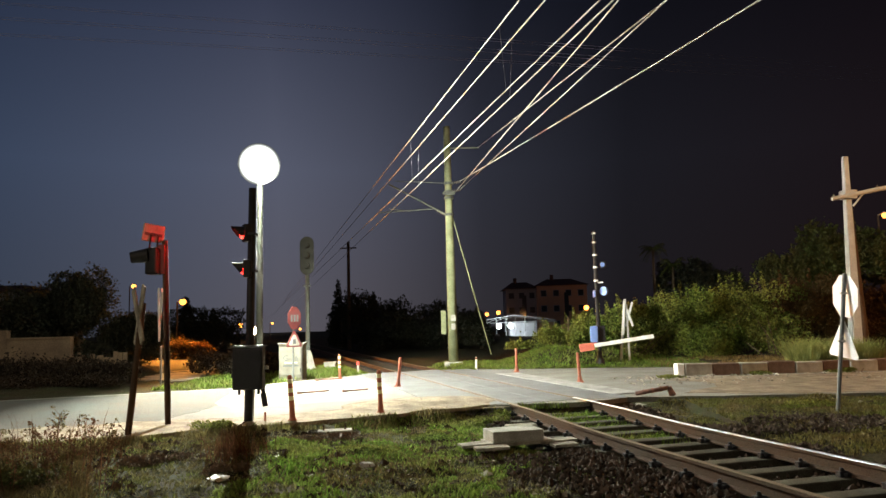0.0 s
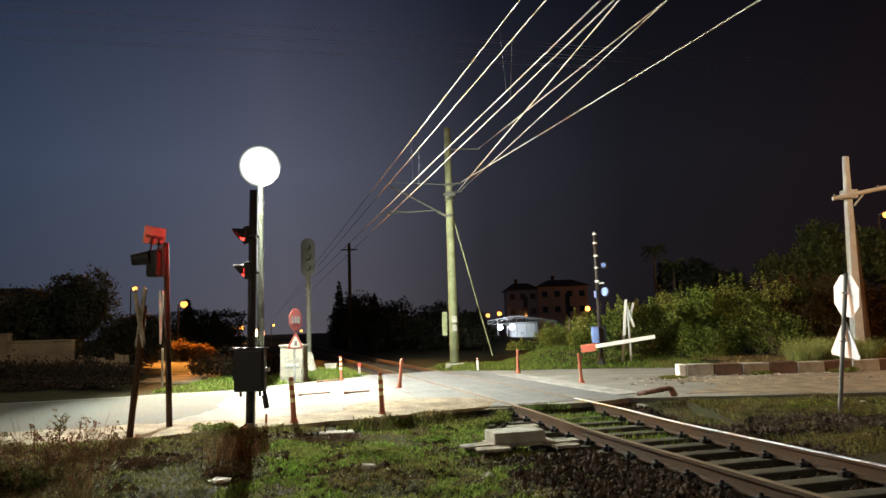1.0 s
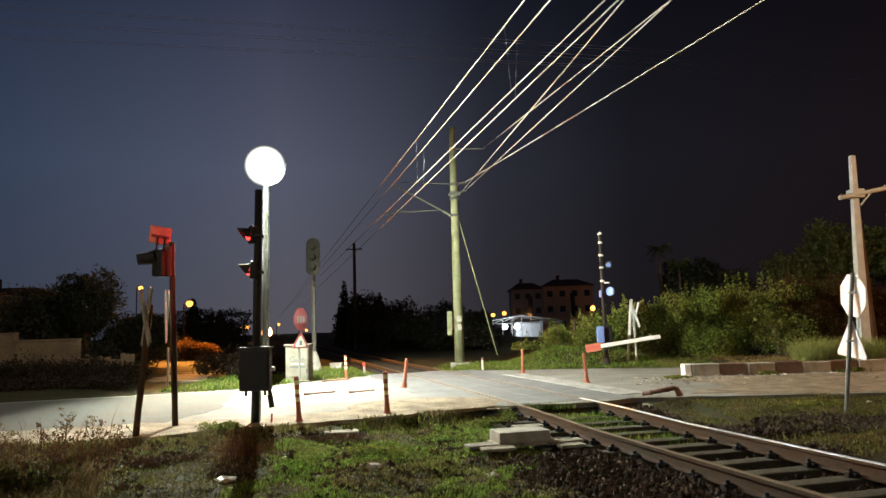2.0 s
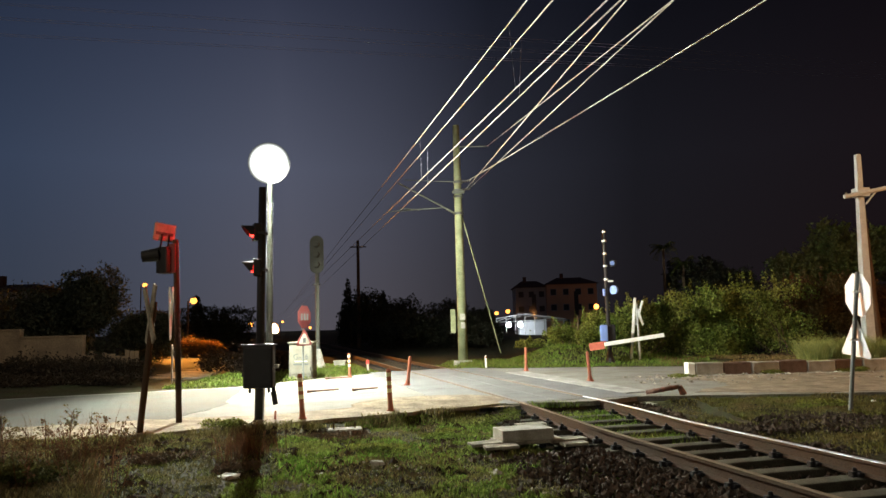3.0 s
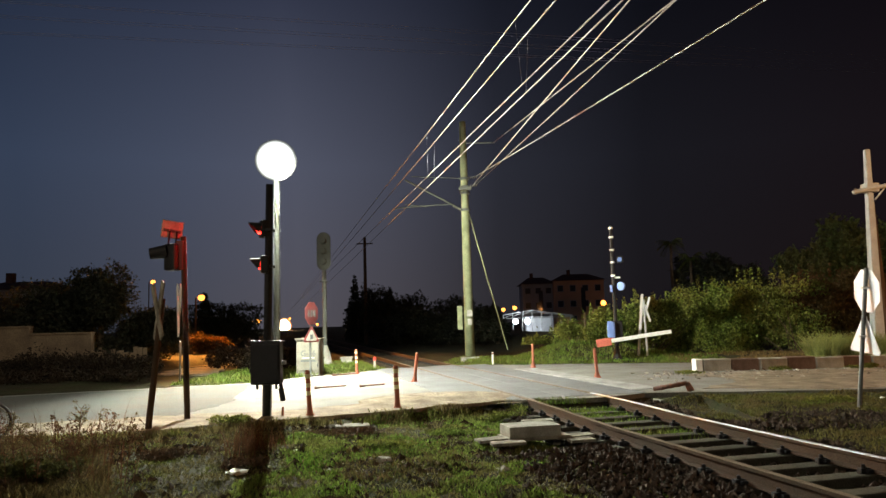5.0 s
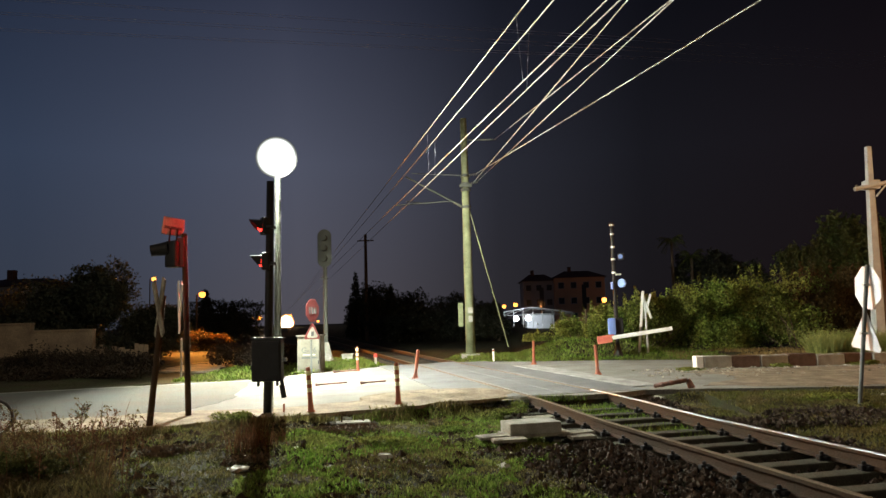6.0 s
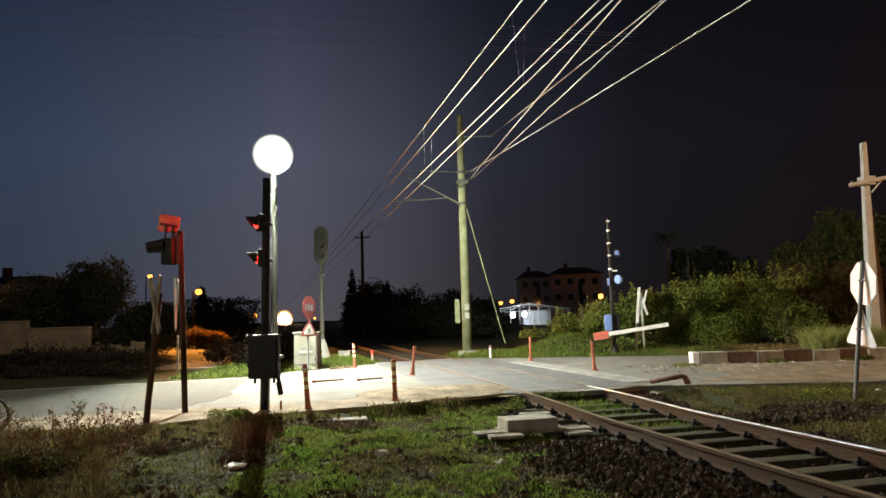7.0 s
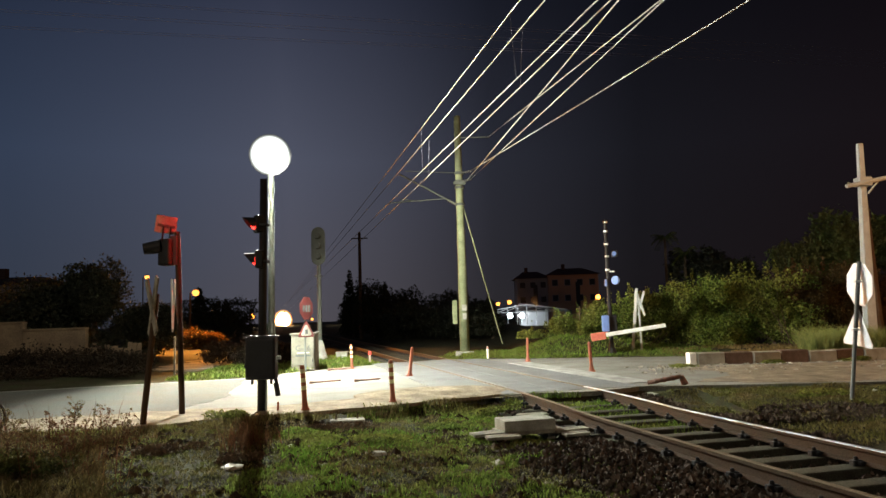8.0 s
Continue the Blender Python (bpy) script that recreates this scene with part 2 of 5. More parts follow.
def part(name, bm, material, parent=None, label="", smooth=False):
    """Links a bmesh (or a finished mesh) as one object under a thing or a part."""
    me = bm if isinstance(bm, bpy.types.Mesh) else mesh_of(bm, name)
    if material and not me.materials:
        me.materials.append(material)
    if smooth:
        me.shade_smooth()
    ob = new(name, me)
    ob.parent = parent
    return tagged(ob, label)


def thing(name, at, label, category, group="", kind="", turn=0.0):
    ob = new(name)
    ob.empty_display_size = 0.1
    ob.matrix_world = pose(*at, 0, 0, turn)
    return tagged(ob, label, category, group, kind)


def box(w, d, h, at=(0, 0, 0), bevel=0.0, turn=None, bm=None):
    """A box of width, depth and height whose base centre is at `at`."""
    bm2 = bmesh.new()
    bmesh.ops.create_cube(bm2, size=1.0, matrix=Matrix.Translation((0, 0, h / 2)) @ Matrix.Diagonal((w, d, h, 1)))
    if bevel:
        bmesh.ops.bevel(bm2, geom=bm2.edges[:], offset=bevel, segments=2, affect="EDGES", profile=0.6)
    bm2.transform(Matrix.Translation(at) @ (turn or Matrix()))
    return join(bm, bm2)


def join(bm, bm2):
    if bm is None:
        return bm2
    me = bpy.data.meshes.new("join")
    bm2.to_mesh(me)
    bm2.free()
    bm.from_mesh(me)
    bpy.data.meshes.remove(me)
    return bm


def rod(a, b, r1, r2=None, sides=10, bm=None, caps=True):
    """A round bar from a to b."""
    a, b = Vector(a), Vector(b)
    d = b - a
    bm2 = bmesh.new()
    bmesh.ops.create_cone(bm2, cap_ends=caps, segments=sides, radius1=r1, radius2=r1 if r2 is None else r2, depth=d.length)
    bm2.transform(Matrix.Translation((a + b) / 2) @ d.to_track_quat("Z", "Y").to_matrix().to_4x4())
    return join(bm, bm2)


def prism(points, thick, m=None, bevel=0.0, bm=None):
    """A flat plate: outline in x and z, thickness along y, centred on y = 0."""
    bm2 = bmesh.new()
    vs = [bm2.verts.new((x, -thick / 2, z)) for x, z in points]
    face = bm2.faces.new(vs)
    ext = bmesh.ops.extrude_face_region(bm2, geom=[face])
    bmesh.ops.translate(bm2, verts=[v for v in ext["geom"] if isinstance(v, bmesh.types.BMVert)], vec=(0, thick, 0))
    bmesh.ops.recalc_face_normals(bm2, faces=bm2.faces[:])
    if bevel:
        bmesh.ops.bevel(bm2, geom=bm2.edges[:], offset=bevel, segments=1, affect="EDGES")
    if m:
        bm2.transform(m)
    return join(bm, bm2)


def slab(points, z0, z1):
    """A horizontal plate with the outline given in x and y."""
    bm2 = bmesh.new()
    vs = [bm2.verts.new((x, y, z0)) for x, y in points]
    face = bm2.faces.new(vs)
    ext = bmesh.ops.extrude_face_region(bm2, geom=[face])
    bmesh.ops.translate(bm2, verts=[v for v in ext["geom"] if isinstance(v, bmesh.types.BMVert)], vec=(0, 0, z1 - z0))
    bmesh.ops.recalc_face_normals(bm2, faces=bm2.faces[:])
    return bm2


def regular(n, r, turn=0.0):
    return [(r * math.cos(2 * math.pi * i / n + turn), r * math.sin(2 * math.pi * i / n + turn)) for i in range(n)]


def arrays_mesh(name, verts, faces):
    me = bpy.data.meshes.new(name)
    me.from_pydata(verts.tolist(), [], faces.tolist())
    return me


RNG = np.random.default_rng(7)


def leaf_mesh(name, centres, size, droop=0.3):
    """Small folded leaves, two triangles each, at the centres given."""
    n = len(centres)
    a = RNG.normal(size=(n, 3))
    a /= np.linalg.norm(a, axis=1, keepdims=True)
    b = np.cross(a, RNG.normal(size=(n, 3)))
    b /= np.linalg.norm(b, axis=1, keepdims=True)
    c = np.cross(a, b)
    s = size * RNG.uniform(0.55, 1.3, (n, 1))
    v = np.stack([centres - a * s, centres + b * s * 0.5 + c * s * 0.15, centres + a * s, centres - b * s * 0.5 + c * s * 0.15], 1).reshape(-1, 3)
    i = np.arange(n)[:, None] * 4
    f = np.concatenate([i + [0, 1, 2], i + [0, 2, 3]])
    return arrays_mesh(name, v, f)


def crown_points(lobes, n, shell=0.45):
    """Points in lumpy lobes (x, y, z, rx, ry, rz), thicker towards the outside, with gaps."""
    lobes = np.array(lobes, float)
    w = (lobes[:, 3] * lobes[:, 4] * lobes[:, 5]) ** 0.67
    k = RNG.choice(len(lobes), n, p=w / w.sum())
    d = RNG.normal(size=(n, 3))
    d /= np.linalg.norm(d, axis=1, keepdims=True)
    lump = 1 + 0.13 * np.sin(d[:, 0] * 9 + k) + 0.13 * np.sin(d[:, 1] * 8 + 2 * k) + 0.12 * np.sin(d[:, 2] * 10 + 3 * k)
    r = (RNG.uniform(shell, 1.0, n) ** 0.6) * lump
    r *= RNG.uniform(0.93, 1.1, n)
    return lobes[k, :3] + d * lobes[k, 3:] * r[:, None]


def grass_mesh(name, xy, height, lean=0.35, width=0.012, ground=None):
    """Bent blades of three triangles."""
    n = len(xy)
    z = np.array([ground(x, y) for x, y in xy]) if ground else np.zeros(n)
    p = np.column_stack([xy, z - 0.01])
    h = height * RNG.uniform(0.45, 1.25, (n, 1))
    t = RNG.uniform(0, 2 * math.pi, n)
    side = np.column_stack([np.cos(t), np.sin(t), 0 * t]) * width * RNG.uniform(0.6, 1.4, (n, 1))
    t2 = RNG.uniform(0, 2 * math.pi, n)
    bend = np.column_stack([np.cos(t2), np.sin(t2), 0 * t]) * h * lean * RNG.uniform(0.2, 1.5, (n, 1))
    up = np.array([0, 0, 1.0])
    mid = p + up * h * 0.6 + bend * 0.35
    v = np.stack([p - side, p + side, mid + side * 0.7, mid - side * 0.7, p + up * h + bend], 1).reshape(-1, 3)
    i = np.arange(n)[:, None] * 5
    f = np.concatenate([i + [0, 1, 2], i + [0, 2, 3], i + [3, 2, 4]])
    return arrays_mesh(name, v, f)


# ---- the lie of the land ----
NEAR_EDGE = [(-60, -9), (-12, 8.0), (-6.8, 10.3), (-4.8, 10.6), (-3.1, 11.5), (-1.1, 12.5), (0.7, 13.5), (2.6, 13.6), (3.6, 14.2), (4.4, 14.1), (6.6, 13.9), (12, 13.5), (60, 10)]
FAR_EDGE = [(-60, 0.5), (-10.9, 17.5), (-5.95, 19.3), (-4.6, 21.3), (-2.8, 23.4), (-0.6, 25.2), (2.1, 24.3), (5.0, 23.7), (8.2, 22.6), (8.7, 19.5), (12.2, 19.6), (60, 19.0)]
NX, NY = zip(*NEAR_EDGE)
FX, FY = zip(*FAR_EDGE)
U = Vector((-0.2562, 0.9666, 0))         # the track's direction
V = Vector((0.9666, 0.2562, 0))          # across the track
T0 = Vector((1.905, 13.84, 0))           # where the track meets the crossing's near edge
TRACK_TURN = math.degrees(math.atan2(-U.x, U.y))


def smooth(a, b, x):
    """Eases from 0 at a to 1 at b."""
    t = min(1, max(0, (x - a) / (b - a)))
    return t * t * (3 - 2 * t)


def across(x, y):
    return (x - T0.x) * V.x + (y - T0.y) * V.y


def ground_z(x, y):
    n, f = float(np.interp(x, NX, NY)), float(np.interp(x, FX, FY))
    w = across(x, y)
    rough = 0.045 * noise.noise((x * 0.9, y * 0.9, 0)) + 0.045 * noise.noise((x * 2.3, y * 2.3, 5)) + 0.02 * noise.noise((x * 5, y * 5, 9))
    if n - 0.1 < y < f + 0.1:
        return -0.09
    if y <= n - 0.1:
        deep = -0.07 - 0.15 * smooth(-3.5, 0.0, x)
        z = -0.05 + (deep + 0.05) * smooth(0.08, 0.9 - 0.5 * smooth(-2.5, -0.5, x), n - y) - 0.1 * smooth(2, 7, n - y) + rough
        if x > 4.6:
            z = -0.06 - 0.1 * smooth(0.3, 4, n - y) + rough
        flat = (-0.25 if abs(w) < 0.9 or (w < 0 and y > 9.4) else -0.20) - 0.07 * smooth(13.2, 11.5, y)
        return z + (flat - z) * (1 - smooth(1.5, 2.3, abs(w)))
    z = rough * 0.8
    z += 0.6 * smooth(0.3, 4.0, y - f) * smooth(2.0, 4.5, x) * (1 - 0.8 * smooth(5.5, 8.0, x))
    z += 0.12 * smooth(0, 2, y - f) * smooth(-9, -12, x)
    return z + (-0.25 - z) * (1 - smooth(1.3, 2.2, abs(w)))


def build_ground():
    def steps(lo, hi, fine_lo, fine_hi, d):
        a = [fine_lo + i * d for i in range(int((fine_hi - fine_lo) / d) + 1)]
        g, left, right = d, [], []
        x = fine_lo
        while x > lo:
            g *= 1.35
            x -= g
            left.append(max(x, lo))
        g, x = d, a[-1]
        while x < hi:
            g *= 1.35
            x += g
            right.append(min(x, hi))
        return left[::-1] + a + right
    xs, ys = steps(-1500, 1500, -11, 14, 0.14), steps(-300, 2500, 5, 29, 0.14)
    verts = np.array([(x, y, ground_z(x, y)) for y in ys for x in xs])
    nx = len(xs)
    i = np.array([[j * nx + k for k in range(nx - 1)] for j in range(len(ys) - 1)]).reshape(-1, 1)
    me = arrays_mesh("ground", verts, i + [0, 1, nx + 1, nx])
    ob = part("ground", me, M_SOIL, smooth=True)
    tagged(ob, "uneven soil with sparse green and dry grass", "ground", kind="structure")


build_ground()


def wobble(points, step, amount, seed):
    """Splits a closed outline into short, slightly uneven pieces."""
    r = random.Random(seed)
    out = []
    for (ax, ay), (bx, by) in zip(points, points[1:] + points[:1]):
        n = max(1, int(min(math.hypot(bx - ax, by - ay), 30) / step))
        for k in range(n):
            t = k / n
            out.append((ax + (bx - ax) * t + r.uniform(-amount, amount), ay + (by - ay) * t + r.uniform(-amount, amount)))
    return out


def build_road():
    ring = NEAR_EDGE + FAR_EDGE[::-1]
    road = part("road", slab(wobble(ring, 0.35, 0.05, 3), -0.22, 0.0), M_ROAD)
    tagged(road, "worn pale asphalt road crossing the railway", "road", kind="structure")
    # darker sheet painted where the floodlight's beam edge leaves the road dimmer
    west = [(-60, -8), (-12, 9.2), (-7.5, 11.2), (-5.0, 12.2), (-4.7, 14.5), (-5.2, 16.5), (-5.6, 19.0), (-10.9, 17.2), (-60, 0.2)]
    tagged(part("road_surface", slab(wobble(west, 0.35, 0.08, 6), -0.05, 0.004), M_DIMROAD), "worn asphalt of the western road, coloured dimmer beyond the beam", "road", kind="structure")
    sand = [(-60, -9.05), (-12, 7.95), (-6.8, 10.22), (-4.8, 10.52), (-3.1, 11.42), (-1.1, 12.42), (0.7, 13.42), (0.8, 14.5), (-0.6, 14.4), (-1.6, 13.8), (-3.0, 12.8), (-5, 12.4), (-9, 11.4), (-60, -5)]
    tagged(part("road_shoulder", slab(wobble(sand, 0.3, 0.12, 4), -0.05, 0.010), M_DIRT), "sandy gravel along the road's edge", "gravel", kind="structure")
    strip = [(7.4, 20.3), (12, 20.5), (40, 20.8), (40, 22.4), (12, 22.5), (8.2, 22.6)]
    tagged(part("earth_strip", slab(wobble(strip, 0.35, 0.2, 9), -0.15, 0.05), M_DIRT), "strip of bare dry earth behind the kerb", "bare earth", kind="structure")
    dirt = [(4.8, 14.6), (7, 14.1), (12, 13.8), (60, 10.4), (60, 18.6), (12, 18.95), (6.6, 18.9), (5.6, 18.0), (6.4, 16.6)]
    tagged(part("gravel_shoulder", slab(wobble(dirt, 0.35, 0.16, 5), -0.05, 0.007), M_DIRT), "sandy gravel surface in front of the kerb blocks", "gravel", kind="structure")


build_road()


def build_sand_heap():
    """Low ridges of sand washed up beside the rails."""
    n = 56
    verts, faces = [], []
    for j in range(n + 1):
        for i in range(n + 1):
            u, v = i / n * 2 - 1, j / n * 2 - 1
            x, y = -0.55 + u * 1.5 - v * 0.25, 14.15 + v * 1.15 + u * 0.42
            fall = max(0.0, 1 - (u * u + v * v)) ** 0.7
            h = fall * (0.035 + 0.05 * noise.noise((x * 2.2, y * 3.4, 1)) + 0.022 * noise.noise((x * 7, y * 9, 2)))
            verts.append((x, y, 0.012 + h if fall > 0 else -0.03))
    for j in range(n):
        for i in range(n):
            a = j * (n + 1) + i
            faces.append((a, a + 1, a + n + 2, a + n + 1))
    me = bpy.data.meshes.new("sand_heap")
    me.from_pydata(verts, [], faces)
    tagged(part("sand_heap", me, M_DIRT, smooth=True), "low ridges of pale sand beside the rails", "sand", kind="stuff")


build_sand_heap()


def track_point(s, w=0.0, z=0.0):
    return T0 + U * s + V * w + Vector((0, 0, z))


def centre_at(y):
    """The track's centre line by its distance ahead: straight, its far bend fitted to the camera's view."""
    bend = -6.4 * smooth(300, 560, y) * (y - 300) / 225 if y > 300 else 0.0
    return Vector((5.573 - 0.26505 * y + bend, y, 0))


def dip(y):
    """Lowers the track before the crossing, to fit the rails to the camera's view."""
    return -0.055 * smooth(13.4, 10.2, y) if y < 13.4 else 0.0


def sweep(name, profile, w, ys):
    """A rail: the profile (across, up) carried along the track."""
    verts, faces = [], []
    n = len(profile)
    for y in ys:
        c = centre_at(y)
        d = (centre_at(y + 1) - centre_at(y - 1)).normalized()
        a = Vector((d.y, -d.x, 0))
        verts += [tuple(c + a * (w + px) + Vector((0, 0, pz + dip(y)))) for px, pz in profile]
    for k in range(len(ys) - 1):
        for i in range(n):
            j = (i + 1) % n
            faces.append((k * n + i, k * n + j, (k + 1) * n + j, (k + 1) * n + i))
    me = bpy.data.meshes.new(name)
    me.from_pydata(verts, [], faces)
    return me


def build_track():
    track = thing("railway_track", (0, 0, 0), "single railway track with rusty rails on concrete sleepers", "railway track", kind="structure")
    prof = [(-0.07, -0.165), (0.07, -0.165), (0.07, -0.15), (0.012, -0.13), (0.012, -0.04), (0.036, -0.028), (0.036, 0.006), (-0.036, 0.006), (-0.036, -0.028), (-0.012, -0.04), (-0.012, -0.13), (-0.07, -0.15)]
    head = [(-0.036, 0.003), (0.036, 0.003), (0.034, 0.012), (-0.034, 0.012)]
    ys = [-40, -20, -8, 0, 4, 8, 9.5] + list(np.arange(10.2, 14.3, 0.4)) + list(np.arange(16, 60, 4.0)) + list(np.arange(64, 620, 12.0))
    for w in (-0.75, 0.75):
        rail = part("rail", sweep("rail", prof, w, ys), M_RUST, track, "rusty steel rail")
        # polished only up to the crossing; the brown beyond keeps reflections out
        near = [y for y in ys if y < 14.3]
        part("running_surface", sweep("running_surface", head, w, near), M_RAILTOP if w > 0 else M_RAILBROWN, rail, "polished steel running surface" if w > 0 else "dull brown running surface")
        part("running_surface", sweep("running_surface", head, w, near[-1:] + [y for y in ys if y > 14.3]), M_RAILBROWN, rail, "dull brown running surface")
    clip = box(0.12, 0.07, 0.07, (0.11, 0, -0.17), 0.012)
    clip = rod((0.11, 0, -0.12), (0.115, 0, -0.065), 0.028, 0.02, 6, clip)
    clip = box(0.07, 0.16, 0.04, (0.09, 0, -0.15), 0.01, bm=clip)
    clip_mesh = mesh_of(clip, "rail_clip")
    clip_mesh.materials.append(M_BLACK)
    sl = box(2.4, 0.24, 0.2, (0, 0, -0.37), 0.02)
    sleeper_mesh = mesh_of(sl, "sleeper")
    sleeper_mesh.materials.append(M_SLEEPER)
    r = random.Random(5)
    for k in list(range(-85, 0)) + list(range(20, 75)):
        s = k * 0.6 + 0.15 + r.uniform(-0.03, 0.03)
        ob = part("sleeper", sleeper_mesh, None, track)
        ob.matrix_world = Matrix.Translation(track_point(s, 0, dip(track_point(s).y))) @ pose(0, 0, r.uniform(-0.008, 0.004), 0, 0, TRACK_TURN + r.uniform(-1.2, 1.2))
        if k > 40 or k < -30:
            continue
        for w in (-0.75, 0.75):
            for flip in (0, 180):
                c = part("rail_clip", clip_mesh, None, track)
                c.matrix_world = Matrix.Translation(track_point(s, w, dip(track_point(s).y) - 0.01)) @ pose(0, 0, 0, 0, 0, TRACK_TURN + flip)


build_track()


def build_deck():
    deck = thing("crossing_deck", (0, 0, 0), "dark level crossing panels flush with the rails", "level crossing", kind="structure")
    def quad(s0, s1, w0, w1, z0, z1, bev=0.008):
        bm = slab([track_point(s, w).xy for s, w in ((s0, w0), (s0, w1), (s1, w1), (s1, w0))], z0, z1)
        bmesh.ops.bevel(bm, geom=bm.edges[:], offset=bev, segments=1, affect="EDGES")
        return bm
    for k, (w0, w1) in enumerate(((-2.05, -0.84), (-0.66, 0.0), (0.012, 0.66), (0.84, 1.75))):
        for j in range(6):
            a, b = -0.02 + j * 1.84, -0.02 + (j + 1) * 1.84 - 0.02
            part("deck_panel", quad(a, b, w0, w1, -0.24, 0.009 + 0.002 * ((j + k) % 3)), M_DECK, deck)
    for j in range(4):
        part("concrete_strip", quad(0.55 + j * 1.9, 0.55 + j * 1.9 + 1.87, 1.77, 2.42, -0.2, 0.018), M_STRIP, deck, "pale concrete strip beside the crossing")


build_deck()


# ---- kerb blocks ----
def build_kerb():
    kerb = thing("kerb", (6.2, 19.25, 0), "row of red and white painted concrete kerb blocks", "kerb", kind="structure")
    r = random.Random(2)
    x = 6.17
    for k in range(26):
        w = 0.74 if k else 0.2
        bm = box(w - 0.02, 0.36, 0.33 + r.uniform(-0.02, 0.02), (0, 0, -0.02), 0.025)
        ob = part("kerb_block", bm, M_WHITE if k == 0 else (M_CONC if k % 2 else M_KERBRED), kerb)
        ob.matrix_world = pose(x + w / 2, 19.28 + 0.012 * (x - 6) + r.uniform(-0.02, 0.02), 0, 0, r.uniform(-1, 1), 0.8 + r.uniform(-1.5, 1.5))
        x += w


M_KERBRED = mat("faded_red_concrete", (0.15, 0.105, 0.085), 0.85, var=0.3, scale=5, fine=50, bump=0.3, second=(0.10, 0.07, 0.055))
build_kerb()


# ---- bollards ----
def bollard_parts(ob, height=0.75, bands=True, material=None):
    material = material or M_ORANGE
    wide = 0.75 if bands else 1.0
    base = rod((0, 0, 0), (0, 0, 0.035), 0.10 * wide, 0.09 * wide, 16)
    base = rod((0, 0, 0.035), (0, 0, 0.16), 0.070 * wide, 0.043, 16, base)
    part("base", base, material, ob)
    body = rod((0, 0, 0.15), (0, 0, height - 0.03), 0.041, 0.04, 16)
    body = rod((0, 0, height - 0.03), (0, 0, height), 0.04, 0.025, 16, body)
    part("body", body, material, ob)
    if bands:
        for z in (height - 0.10, height - 0.25, height - 0.38):
            part("reflective_band", rod((0, 0, z - 0.035), (0, 0, z + 0.035), 0.0435, None, 16), M_REFLECT, ob, "pale reflective band")


def build_bollards():
    spots = [((-2.58, 11.98, 0.0), 0, -3.5, True), ((-1.18, 12.75, 0), 1, -2.0, True), ((-1.25, 18.28, 0), 0, 6.5, False), ((2.22, 22.7, 0), 0, 1, False), ((3.37, 18.1, 0), 0, -3, False), ((-3.25, 21.84, 0), 0, -1.5, True)]
    for at, rx, ry, bands in spots:
        ob = thing("bollard", at, "orange flexible traffic bollard with pale bands" if bands else "faded orange flexible traffic bollard", "bollard", "bollards on the crossing")
        ob.matrix_world = pose(*at, rx, ry, 0)
        bollard_parts(ob, 0.75, bands)
    # bollards knocked flat on the asphalt
    for at, rz, n in (((-2.5, 17.15, 0.03), 12, 0.62), ((-3.55, 17.0, 0.03), 8, 0.75), ((-3.9, 21.3, 0.03), 4, 0.7)):
        ob = thing("fallen_bollard", at, "broken orange bollard lying flat on the road", "bollard", "fallen bollards")
        ob.matrix_world = pose(*at, 0, 88, rz) @ Matrix.Diagonal((0.5, 0.75, 1, 1))
        bollard_parts(ob, n, False, M_REDWORN)
    ob = thing("fallen_bollard", (4.40, 14.30, 0.05), "rusty orange bollard lying bent at the road's edge", "bollard", "fallen bollards")
    part("tube", rod((-0.62, 0.1, 0.0), (0.02, 0, 0.11), 0.042, 0.045, 14), M_REDWORN, ob, smooth=True)
    for k in (0.25, 0.5, 0.75):
        part("ring", rod((-0.62 + 0.64 * k - 0.02, 0.1 - 0.1 * k, 0.11 * k - 0.004), (-0.62 + 0.64 * k + 0.02, 0.1 - 0.1 * k, 0.11 * k + 0.004), 0.052, None, 14), M_REDWORN, ob)
    part("bent_base", rod((0.02, 0, 0.12), (0.09, -0.02, -0.05), 0.05, 0.07, 14), M_REDWORN, ob)
    st = thing("marker_post", (1.05, 25.0, 0), "small white and orange marker post", "post")
    part("body", rod((0, 0, -0.05), (0, 0, 0.42), 0.04, 0.035, 12), M_WHITE, st)
    part("band", rod((0, 0, 0.34), (0, 0, 0.40), 0.0415, 0.04, 12), M_ORANGE, st)
    st = thing("marker_post", (-3.0, 24.3, 0), "small red marker post in the grass", "post")
    part("body", rod((0, 0, -0.05), (0, 0, 0.28), 0.045, 0.04, 12), M_CONC, st)
    part("cap", rod((0, 0, 0.28), (0, 0, 0.4), 0.06, 0.055, 12), M_RED, st)


build_bollards()


# ---- poles and wires ----
def wire(name, a, b, r, sag, material, label, group):
    a, b = Vector(a), Vector(b)
    n = 24
    verts, faces = [], []
    d = (b - a).normalized()
    x = d.cross(Vector((0, 0, 1))).normalized()
    y = x.cross(d)
    for k in range(n + 1):
        t = k / n
        c = a.lerp(b, t) - Vector((0, 0, 4 * sag * t * (1 - t)))
        verts += [tuple(c + (x * math.cos(q) + y * math.sin(q)) * r) for q in [i * math.pi / 3 for i in range(6)]]
    for k in range(n):
        for i in range(6):
            j = (i + 1) % 6
            faces.append((k * 6 + i, k * 6 + j, k * 6 + 6 + j, k * 6 + 6 + i))
    me = bpy.data.meshes.new(name)
    me.from_pydata(verts, [], faces)
    return tagged(part(name, me, material, smooth=True), label, "wire", group)


